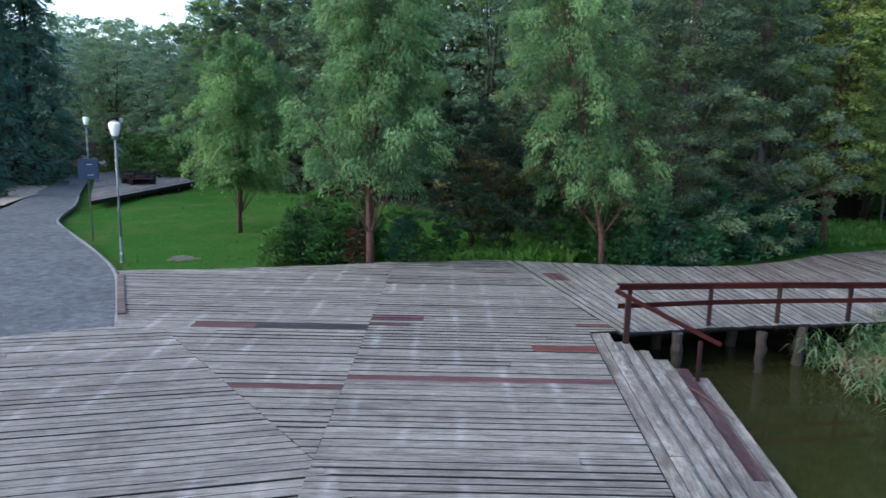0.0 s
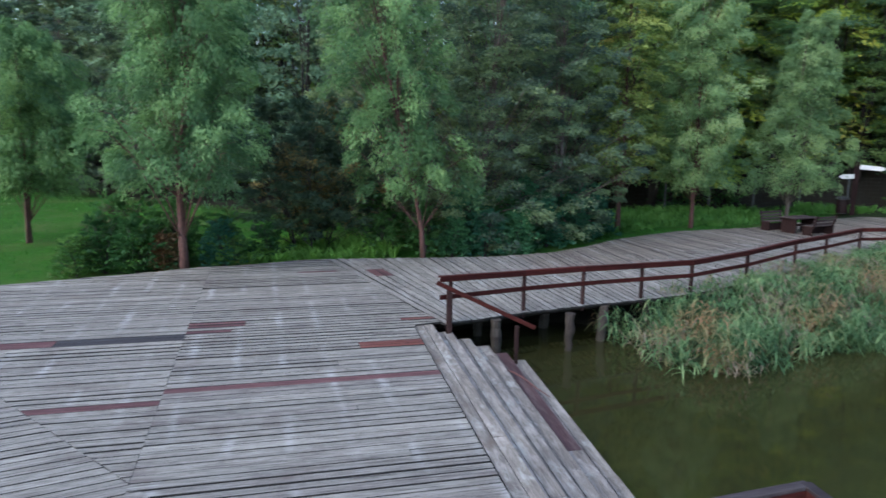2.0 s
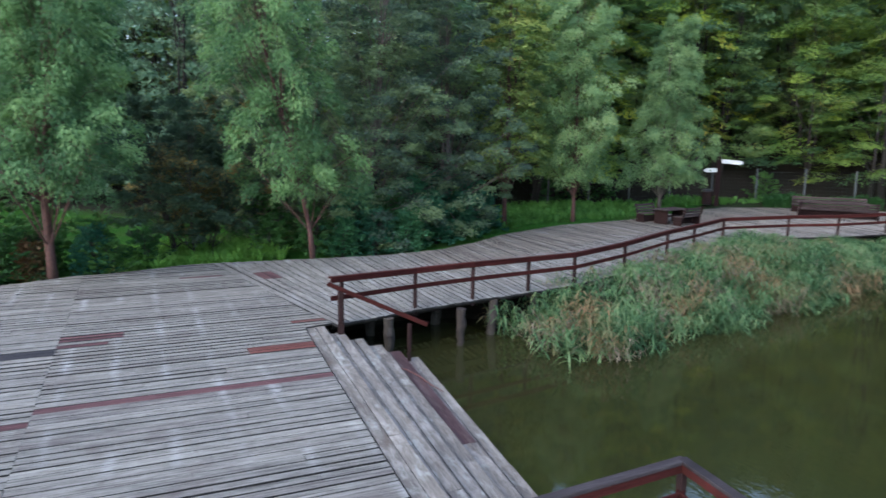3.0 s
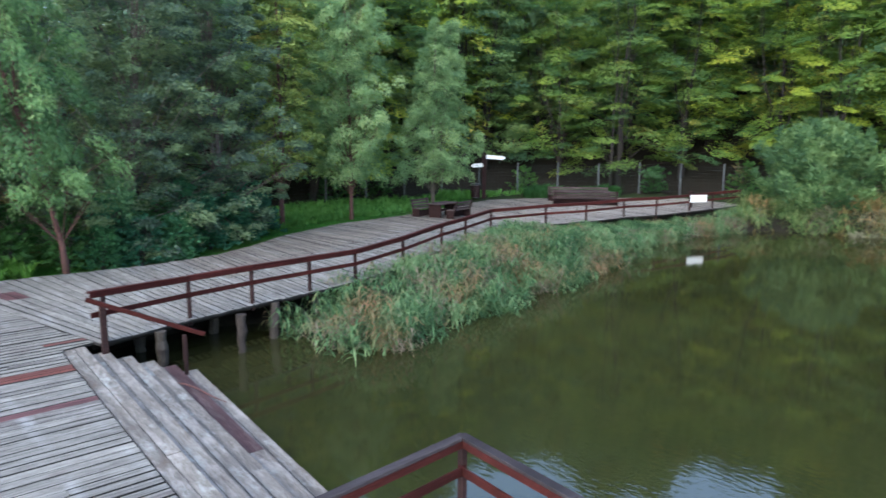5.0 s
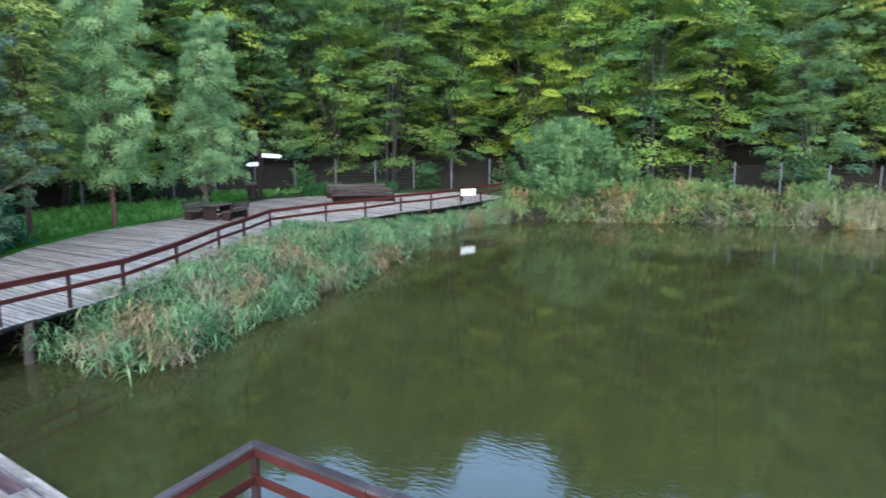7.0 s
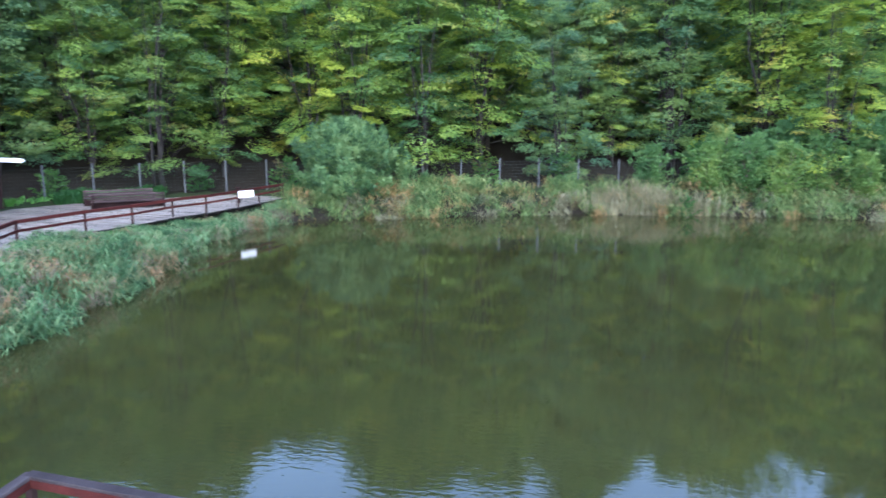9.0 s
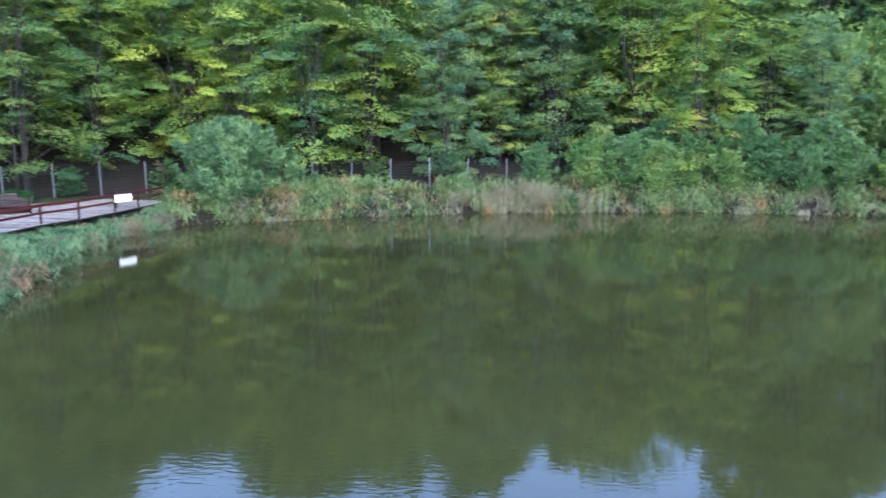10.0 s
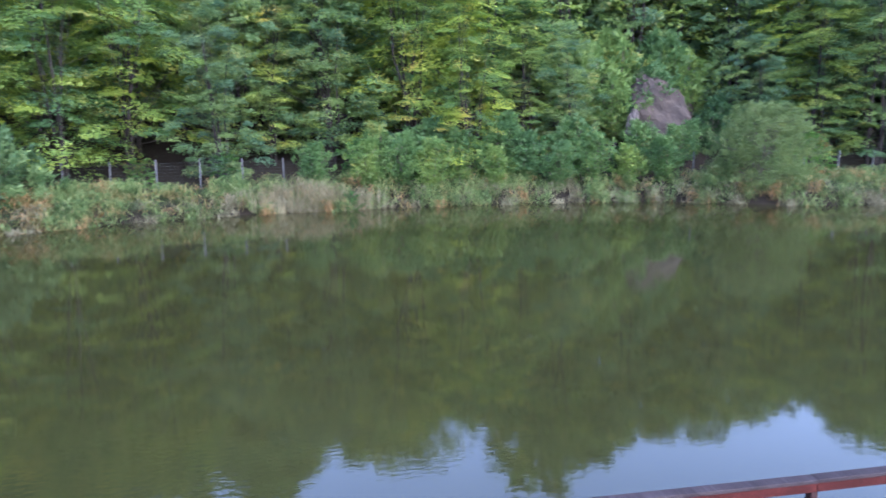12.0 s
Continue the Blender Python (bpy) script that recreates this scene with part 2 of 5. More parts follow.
def make_water():
    m, nodes, links, bsdf = material("murky_pond_water")
    v = coords(nodes, links, "Object", (1, 1, 1))
    silt = noise_of(nodes, links, v, 0.12, 4.0)
    links.new(ramp(nodes, links, silt, ((0.3, (0.02, 0.0217, 0.008)), (0.7, (0.0272, 0.029, 0.0104)))), bsdf.inputs["Base Color"])
    bsdf.inputs["Roughness"].default_value, bsdf.inputs["IOR"].default_value = 0.045, 1.42
    bsdf.inputs["Specular IOR Level"].default_value = 0.78
    swell = noise_of(nodes, links, coords(nodes, links, "Object", (1.0, 0.7, 1)), 0.8, 2.0, 0.5)  # a faint heave all over
    ripple = noise_of(nodes, links, coords(nodes, links, "Object", (3.4, 1.5, 1)), 2.6, 2.0, 0.5)  # and short wind ripples by the pier
    away = nodes.new("ShaderNodeVectorMath")
    away.operation = "DISTANCE"
    links.new(v, away.inputs[0])
    away.inputs[1].default_value = (9.6, 4.6, -1.1)
    near = maths(nodes, links, "MULTIPLY", maths(nodes, links, "SUBTRACT", 5.2, away.outputs["Value"], True), 0.3, True)
    calm = noise_of(nodes, links, v, 0.12, 2.0)
    stir = maths(nodes, links, "ADD", near, maths(nodes, links, "MULTIPLY", maths(nodes, links, "SUBTRACT", calm, 0.42, True), 0.9, True))
    height = maths(nodes, links, "ADD", maths(nodes, links, "MULTIPLY", swell, 0.35), maths(nodes, links, "MULTIPLY", ripple, stir))
    bumped(nodes, links, bsdf, height, 0.12, 0.05)
    return m


WATER = make_water()


def foliage(name, dark, mid, light, odd=None, odd_from=0.9, through=0.42, patch=0.5, leafy=0.1, swing=0.0, tone=1.0):
    """Leaves: the tone goes by clump and by single leaf, odd is the colour of the turning ones."""
    m, nodes, links, bsdf = material(name)
    nodes.remove(bsdf)
    geo = nodes.new("ShaderNodeNewGeometry")
    v = coords(nodes, links, "Object", (1, 1, 1), True)
    clump = noise_of(nodes, links, v, patch, 3.0)
    fac = maths(nodes, links, "ADD", maths(nodes, links, "MULTIPLY", clump, 1.0), maths(nodes, links, "MULTIPLY", maths(nodes, links, "SUBTRACT", geo.outputs["Random Per Island"], 0.4), leafy))
    if swing:  # sprays of one bough share a tone
        attr = nodes.new("ShaderNodeAttribute")
        attr.attribute_name = "spray"
        fac = maths(nodes, links, "ADD", fac, maths(nodes, links, "MULTIPLY", maths(nodes, links, "SUBTRACT", attr.outputs["Fac"], 0.5), 0.55))
    col = ramp(nodes, links, fac, ((0.3, dark), (0.55, mid), (0.8, light)))
    if odd:
        far = noise_of(nodes, links, v, patch * 0.7, 2.0)
        pick = maths(nodes, links, "ADD", maths(nodes, links, "MULTIPLY", far, 0.92), maths(nodes, links, "MULTIPLY", geo.outputs["Random Per Island"], 0.14))
        col = blend(nodes, links, "MIX", maths(nodes, links, "MULTIPLY", maths(nodes, links, "SUBTRACT", pick, odd_from * 0.7, True), 7.0, True), col, odd)
    info = nodes.new("ShaderNodeObjectInfo")
    col = blend(nodes, links, "MULTIPLY", tone, col, ramp(nodes, links, info.outputs["Random"], ((0.0, (0.58, 0.72, 0.88)), (0.45, (0.9, 0.97, 1.06)), (0.75, (1.1, 1.08, 1.03)), (1.0, (1.3, 1.17, 0.92)))))
    if swing:  # some trees of a wood stand darker and bluer, some turn early
        col = blend(nodes, links, "MULTIPLY", swing, col, ramp(nodes, links, maths(nodes, links, "FRACT", maths(nodes, links, "MULTIPLY", info.outputs["Random"], 7.3)), ((0.0, (0.62, 0.76, 1.0)), (0.35, (0.88, 0.95, 1.05)), (0.7, (1.05, 1.05, 1.0)), (1.0, (1.35, 1.18, 0.85)))))
    d, t, g = nodes.new("ShaderNodeBsdfDiffuse"), nodes.new("ShaderNodeBsdfTranslucent"), nodes.new("ShaderNodeBsdfGlossy")
    links.new(col, d.inputs["Color"]), links.new(col, t.inputs["Color"])
    g.inputs["Roughness"].default_value = 0.65
    g.inputs["Color"].default_value = (0.8, 0.85, 0.85, 1)
    a, b = nodes.new("ShaderNodeMixShader"), nodes.new("ShaderNodeMixShader")
    a.inputs[0].default_value, b.inputs[0].default_value = through, 0.02
    links.new(d.outputs[0], a.inputs[1]), links.new(t.outputs[0], a.inputs[2])
    links.new(a.outputs[0], b.inputs[1]), links.new(g.outputs[0], b.inputs[2])
    links.new(b.outputs[0], nodes["Material Output"].inputs["Surface"])
    return m


LEAF_WILLOW = foliage("pale_willow_leaves", (0.056, 0.13, 0.047), (0.12, 0.236, 0.079), (0.2, 0.337, 0.12), patch=0.8, leafy=0.08, swing=0.04, tone=0.35)
LEAF_WILLOW_B = foliage("grey_green_willow_leaves", (0.092, 0.18, 0.072), (0.178, 0.292, 0.112), (0.28, 0.395, 0.162), patch=0.8, leafy=0.08, swing=0.04, tone=0.3)
LEAF_DARK = foliage("dark_green_leaves", (0.056, 0.096, 0.068), (0.105, 0.165, 0.092), (0.175, 0.25, 0.115), (0.16, 0.16, 0.05), 0.94, leafy=0.42, swing=0.04, tone=0.4)
LEAF_TEAL = foliage("blue_green_shrub_leaves", (0.014, 0.07, 0.034), (0.03, 0.125, 0.062), (0.07, 0.2, 0.1), None, 1, leafy=0.25)
LEAF_BIRCH = foliage("yellowing_birch_leaves", (0.095, 0.16, 0.045), (0.175, 0.25, 0.064), (0.285, 0.35, 0.09), (0.3, 0.25, 0.05), 0.9, leafy=0.2, swing=0.04, tone=0.3)
# paler than the near alders: distance haze is put into the leaf colour
LEAF_GLOOM = foliage("hazed_alder_leaves", (0.095, 0.178, 0.112), (0.15, 0.252, 0.15), (0.21, 0.322, 0.18), (0.2, 0.21, 0.08), 0.96, tone=0.4)
LEAF_HAWTHORN = foliage("hawthorn_leaves", (0.035, 0.062, 0.038), (0.066, 0.112, 0.056), (0.115, 0.165, 0.07), (0.3, 0.19, 0.05), 0.82)
LEAF_MAPLE = foliage("turning_maple_leaves", (0.072, 0.158, 0.05), (0.16, 0.262, 0.042), (0.295, 0.375, 0.05), (0.42, 0.37, 0.07), 0.88, 0.55, 0.35, 0.12, 0.45, 0.45)
LEAF_BEECH = foliage("green_beech_leaves", (0.068, 0.146, 0.056), (0.12, 0.21, 0.048), (0.2, 0.288, 0.054), (0.33, 0.315, 0.07), 0.89, 0.55, 0.35, 0.12, 0.5, 0.5)
LEAF_HORNBEAM = foliage("blue_green_beech_leaves", (0.076, 0.158, 0.078), (0.116, 0.206, 0.07), (0.178, 0.266, 0.074), (0.3, 0.31, 0.08), 0.9, 0.55, 0.35, 0.12, 0.4, 0.4)
LEAF_SPRUCE = foliage("blue_green_needles", (0.032, 0.09, 0.075), (0.058, 0.145, 0.108), (0.1, 0.21, 0.145))
LEAF_BUSH = foliage("shrub_leaves", (0.025, 0.085, 0.018), (0.05, 0.14, 0.03), (0.095, 0.21, 0.05), (0.13, 0.075, 0.04), 0.9)
LEAF_BANK = foliage("bank_shrub_leaves", (0.042, 0.105, 0.032), (0.09, 0.175, 0.048), (0.165, 0.258, 0.07), (0.26, 0.27, 0.065), 0.92)
LEAF_RUST = foliage("reddish_shrub_leaves", (0.05, 0.04, 0.016), (0.11, 0.06, 0.025), (0.17, 0.09, 0.04), (0.05, 0.1, 0.03), 0.8)
LEAF_ROUND = foliage("yellowish_sallow_leaves", (0.07, 0.122, 0.04), (0.125, 0.19, 0.06), (0.2, 0.265, 0.095), tone=0.2)
LEAF_SALLOW = foliage("sallow_leaves", (0.045, 0.105, 0.042), (0.088, 0.17, 0.06), (0.155, 0.25, 0.09), patch=0.8, leafy=0.3, swing=0.03, tone=0.2)
REED = foliage("reed_blades", (0.03, 0.07, 0.026), (0.08, 0.152, 0.062), (0.17, 0.25, 0.115), (0.23, 0.16, 0.09), 0.8, 0.35, 0.7, 0.45)
REED_GREEN = foliage("green_reed_blades", (0.025, 0.072, 0.033), (0.072, 0.156, 0.076), (0.15, 0.248, 0.128), (0.2, 0.138, 0.086), 0.8, 0.35, 0.7, 0.45)
REED_DRY = foliage("dry_reed_stems", (0.13, 0.1, 0.066), (0.21, 0.168, 0.115), (0.3, 0.25, 0.18), (0.19, 0.115, 0.08), 0.9, 0.25)
REED_STRAW = foliage("straw_reeds", (0.13, 0.115, 0.06), (0.22, 0.195, 0.105), (0.32, 0.29, 0.17), (0.1, 0.16, 0.07), 0.92, 0.3, 0.7, 0.3)
RANK_GRASS = foliage("rank_grass_blades", (0.07, 0.19, 0.03), (0.12, 0.285, 0.05), (0.19, 0.36, 0.08), None, 1, 0.4, 0.6, 0.2)
GRASS = foliage("grass_blades", (0.018, 0.088, 0.01), (0.036, 0.148, 0.018), (0.066, 0.2, 0.03), None, 1, 0.35, 0.6)
BARK_RED = plain("red_brown_bark", (0.085, 0.04, 0.034), 0.9, 0.0, 0.4, 9.0)
BARK_GREY = plain("grey_bark", (0.085, 0.07, 0.062), 0.9, 0.0, 0.45, 9.0)
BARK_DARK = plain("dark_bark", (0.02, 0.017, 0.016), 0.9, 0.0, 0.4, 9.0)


# ---- builders ----
def empty(name, at=(0, 0, 0), turn=0.0, **tags):
    ob = new(name)
    ob.matrix_world = pose(*at, 0, 0, turn)
    return tagged(ob, **tags)


def adopt(ob, parent):
    if parent is not None:
        ob.parent = parent
    return ob


def part(name, bm, mat, parent=None, label="", m=None, smooth=False):
    """Links a bmesh as one mesh object, in the space of its parent."""
    me = bpy.data.meshes.new(name)
    bm.normal_update()
    bm.to_mesh(me)
    bm.free()
    me.materials.append(mat)
    if smooth:
        me.shade_smooth()
    ob = adopt(new(name, me), parent)
    if m is not None:
        ob.matrix_basis = m
    return tagged(ob, label) if label else ob


def sheet(name, verts, faces, mat, parent=None, label=""):
    """One mesh from arrays of vertices and of faces that all have as many corners."""
    verts, faces = np.asarray(verts, np.float32), np.asarray(faces, np.int32)
    me = bpy.data.meshes.new(name)
    me.vertices.add(len(verts)), me.loops.add(faces.size), me.polygons.add(len(faces))
    me.vertices.foreach_set("co", verts.ravel())
    me.loops.foreach_set("vertex_index", faces.ravel())
    me.polygons.foreach_set("loop_start", np.arange(0, faces.size, faces.shape[1], dtype=np.int32))
    me.update(calc_edges=True)
    me.materials.append(mat)
    ob = adopt(new(name, me), parent)
    return tagged(ob, label) if label else ob


def box(sx, sy, sz, at=(0, 0, 0), bevel=0.0, m=None, bm=None):
    bm = bm or bmesh.new()
    made = bmesh.ops.create_cube(bm, size=1.0, matrix=(m or Matrix()) @ Matrix.LocRotScale(at, None, (sx, sy, sz)))
    if bevel:
        edges = list({e for v in made["verts"] for e in v.link_edges})
        bmesh.ops.bevel(bm, geom=edges, offset=bevel, segments=1, affect="EDGES")
    return bm


def beam(a, b, w, h, bevel=0.006, bm=None):
    """A squared timber from a to b, w wide and h deep."""
    a, b = Vector(a), Vector(b)
    way = b - a
    side = way.cross(Vector((0, 0, 1)))
    side = side.normalized() if side.length > 1e-4 else Vector((1, 0, 0))
    up = side.cross(way).normalized()
    m = Matrix((side, way.normalized(), up)).transposed().to_4x4()
    m.translation = (a + b) / 2
    return box(w, way.length, h, (0, 0, 0), bevel, m, bm)


def tube(points, radii, sides=8, bm=None, cap=True):
    """A tapered round limb along points."""
    bm = bm or bmesh.new()
    points = [Vector(p) for p in points]
    rings = []
    for i, p in enumerate(points):
        way = (points[min(i + 1, len(points) - 1)] - points[max(i - 1, 0)]).normalized()
        u = way.orthogonal().normalized()
        if abs(way.z) > 0.6:
            u = (Vector((1, 0, 0)) - way * way.x).normalized()
        w = way.cross(u)
        rings.append([bm.verts.new(p + radii[i] * (math.cos(k * 2 * math.pi / sides) * u + math.sin(k * 2 * math.pi / sides) * w)) for k in range(sides)])
    for low, high in zip(rings, rings[1:]):
        for k in range(sides):
            bm.faces.new((low[k], low[(k + 1) % sides], high[(k + 1) % sides], high[k]))
    if cap:
        bm.faces.new(rings[0][::-1]), bm.faces.new(rings[-1])
    return bm


def lathe(profile, sides=16, bm=None, at=(0, 0, 0)):
    return tube([(at[0], at[1], at[2] + z) for r, z in profile], [r for r, z in profile], sides, bm)


# ---- plan lines ----
WATER_Z = -1.1
SHORE = [(2.0, -70), (2.0, 15.0), (3.0, 19.3), (8.0, 19.8), (12.0, 17.6), (15.0, 16.2), (19.5, 17.4), (25.5, 18.6), (31.5, 20.2), (38.5, 19.8),
         (41.5, 17.4), (45.0, 9.8), (47.3, 4.0), (48.2, -1.2), (48.9, -8.0), (49.3, -16.0), (47.2, -28.0), (42.0, -35.3), (40.5, -42.0), (39.0, -70)]
FENCE = [(22.0, 38.5), (28.5, 37.8), (34.0, 36.6), (38.0, 34.5), (42.0, 30.5), (46.5, 26.0), (49.5, 20.0), (51.0, 13.2), (52.5, 4.5), (53.0, -5.0), (52.5, -16.0), (50.5, -28.0), (47.5, -38.0), (46.0, -48.0), (44.0, -58.0), (42.0, -75.0)]


def near_line(pts, line, closed=False):
    """Distances of points (n, 2) from a line of straight runs."""
    line = np.array(line + line[:1] if closed else line, float)
    best = np.full(len(pts), 1e9)
    for a, b in zip(line, line[1:]):
        d = b - a
        u = np.clip(((pts - a) @ d) / (d @ d), 0, 1)
        best = np.minimum(best, np.hypot(*(pts - a - u[:, None] * d).T))
    return best


def inside(pts, ring):
    ring, odd = np.array(ring, float), np.zeros(len(pts), bool)
    for (x0, y0), (x1, y1) in zip(ring, np.roll(ring, -1, 0)):
        cross = (y0 > pts[:, 1]) != (y1 > pts[:, 1])
        with np.errstate(divide="ignore", invalid="ignore"):
            odd ^= cross & (pts[:, 0] < (x1 - x0) * (pts[:, 1] - y0) / (y1 - y0) + x0)
    return odd


WOOD_EDGE = FENCE + [(60, -120), (400, -120), (400, 400), (-160, 400), (-160, 40), (-60, 40), (-33, 44), (-31, 62), (-40, 84), (-33, 84), (-24, 66), (-12, 53), (2, 39), (14, 36.5)]


def terrain(pts):
    """Ground heights at points (n, 2) and how far they lie in the wood, 0 to 1."""
    pts = np.asarray(pts, float)
    d = near_line(pts, SHORE, True)
    wet = inside(pts, SHORE)
    far = np.hypot(*pts.T)
    az = np.degrees(np.arctan2(pts[:, 0], pts[:, 1]))
    flat = -0.32 + 0.0 * d
    open_bank = np.maximum(np.clip((az - 66) / 5, 0, 1), np.clip(1 - near_line(pts, FENCE) / 1.8, 0, 1))
    flat = np.where(az > 22, -0.17 + np.clip((far - 40) / 12, 0, 1) * 0.42 * open_bank, flat)
    dry = WATER_Z + (flat - WATER_Z) * np.clip(d / 2.6, 0, 1) ** 0.7
    z = np.where(wet, WATER_Z - np.minimum(1.4, 0.1 + d * 0.4), dry)
    wood_in = inside(pts, WOOD_EDGE)
    deep = near_line(pts, WOOD_EDGE[: len(FENCE)]) * (wood_in & (az > 20))
    z = z + np.clip(deep - 3, 0, 70) * 0.36
    north = np.clip(far - 95, 0, 400) * 0.1 * (az <= 20) * (az > -60)
    z = z + np.where(wet, 0, north) + np.where(wet, 0, 0.06 * np.sin(pts[:, 0] * 0.7) * np.cos(pts[:, 1] * 0.6))
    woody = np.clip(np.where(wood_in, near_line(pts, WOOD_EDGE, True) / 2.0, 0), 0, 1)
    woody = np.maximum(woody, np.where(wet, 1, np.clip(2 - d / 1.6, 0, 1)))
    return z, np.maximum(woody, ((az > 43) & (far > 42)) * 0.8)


def ground_z(x, y):
    return float(terrain([(x, y)])[0][0])


# ---- ground, water, distance ----
def make_terrain():
    ax = np.unique(np.concatenate([np.linspace(-1800, -100, 12), np.arange(-100, 120, 1.25), np.linspace(120, 1800, 12)]))
    gx, gy = np.meshgrid(ax, ax, indexing="ij")
    pts = np.stack([gx.ravel(), gy.ravel()], -1)
    z, woody = terrain(pts)
    z = np.where(np.hypot(*pts.T) > 130, np.minimum(z, 12), z)
    n = len(ax)
    i = (np.arange(n - 1)[:, None] * n + np.arange(n - 1)).ravel()
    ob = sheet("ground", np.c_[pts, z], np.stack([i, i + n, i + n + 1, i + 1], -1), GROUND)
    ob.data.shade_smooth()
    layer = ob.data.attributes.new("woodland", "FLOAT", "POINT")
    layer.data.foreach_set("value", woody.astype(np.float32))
    return tagged(ob, "mown green lawn passing into dark woodland floor", "ground", kind="structure")


make_terrain()
water = sheet("water", [(0.5, -68, WATER_Z), (52, -68, WATER_Z), (52, 21.5, WATER_Z), (0.5, 21.5, WATER_Z)], [(0, 1, 2, 3)], WATER)
tagged(water, "still murky green pond water with faint ripples", "water", kind="structure")

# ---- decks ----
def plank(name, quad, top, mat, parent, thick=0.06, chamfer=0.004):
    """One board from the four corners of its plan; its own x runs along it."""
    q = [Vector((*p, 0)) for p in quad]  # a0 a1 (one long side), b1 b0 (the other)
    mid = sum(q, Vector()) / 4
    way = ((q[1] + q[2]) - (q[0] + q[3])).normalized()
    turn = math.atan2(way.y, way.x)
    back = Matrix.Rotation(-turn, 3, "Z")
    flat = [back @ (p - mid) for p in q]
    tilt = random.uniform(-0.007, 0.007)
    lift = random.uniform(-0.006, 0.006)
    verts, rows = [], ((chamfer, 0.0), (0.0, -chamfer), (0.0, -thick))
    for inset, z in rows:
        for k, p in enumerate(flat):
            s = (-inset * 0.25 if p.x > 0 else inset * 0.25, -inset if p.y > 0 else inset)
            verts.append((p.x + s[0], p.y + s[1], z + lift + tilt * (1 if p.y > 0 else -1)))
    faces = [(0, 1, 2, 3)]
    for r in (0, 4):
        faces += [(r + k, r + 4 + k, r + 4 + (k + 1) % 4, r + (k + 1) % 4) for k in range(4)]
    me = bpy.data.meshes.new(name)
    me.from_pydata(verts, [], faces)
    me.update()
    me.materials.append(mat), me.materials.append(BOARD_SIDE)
    # long chamfers and all sides take the near-black edge colour
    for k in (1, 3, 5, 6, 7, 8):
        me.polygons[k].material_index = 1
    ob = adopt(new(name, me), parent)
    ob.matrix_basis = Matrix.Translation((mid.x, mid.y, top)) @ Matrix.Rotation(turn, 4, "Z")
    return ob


def cut(line, y):
    """x of a line of straight runs at y."""
    (x0, y0), (x1, y1) = line[0], line[-1]
    for a, b in zip(line, line[1:]):
        if min(a[1], b[1]) <= y <= max(a[1], b[1]):
            (x0, y0), (x1, y1) = a, b
            break
    return x0 + (x1 - x0) * (y - y0) / ((y1 - y0) or 1e-9)


def board_rows(lo, hi, seed):
    """Board edges across a field: uneven widths, with gaps that are tight or wide."""
    rng = random.Random(seed)
    y = lo
    while y < hi:
        w = rng.choice((0.18, 0.2, 0.21, 0.23))
        yield y, min(y + w, hi)
        y += w + rng.choice((0.018, 0.02, 0.022, 0.024, 0.028, 0.038))


LEFT_SEAM = [(-13.0, 24.5), (-6.5, 15.9), (-1.78, 9.42), (4.5, 0.8), (10.3, -7.2)]
MID_SEAM = [(-1.86, 2.0), (-1.8, 9.5), (-1.68, 25.5)]
STEP_LINE = [(2.75, 2.0), (2.94, 6.0), (3.5, 16.03), (3.6, 16.3), (4.4, 16.36), (3.9, 17.65), (3.14, 21.67), (2.2, 25.5)]
PATH_EDGE = [(-7.4, 15.6), (-10.45, 22.4), (-10.9, 23.4)]


def row_quad(left, right, y0, y1):
    return [(left(y0), y0), (right(y0), y0), (right(y1), y1), (left(y1), y1)]


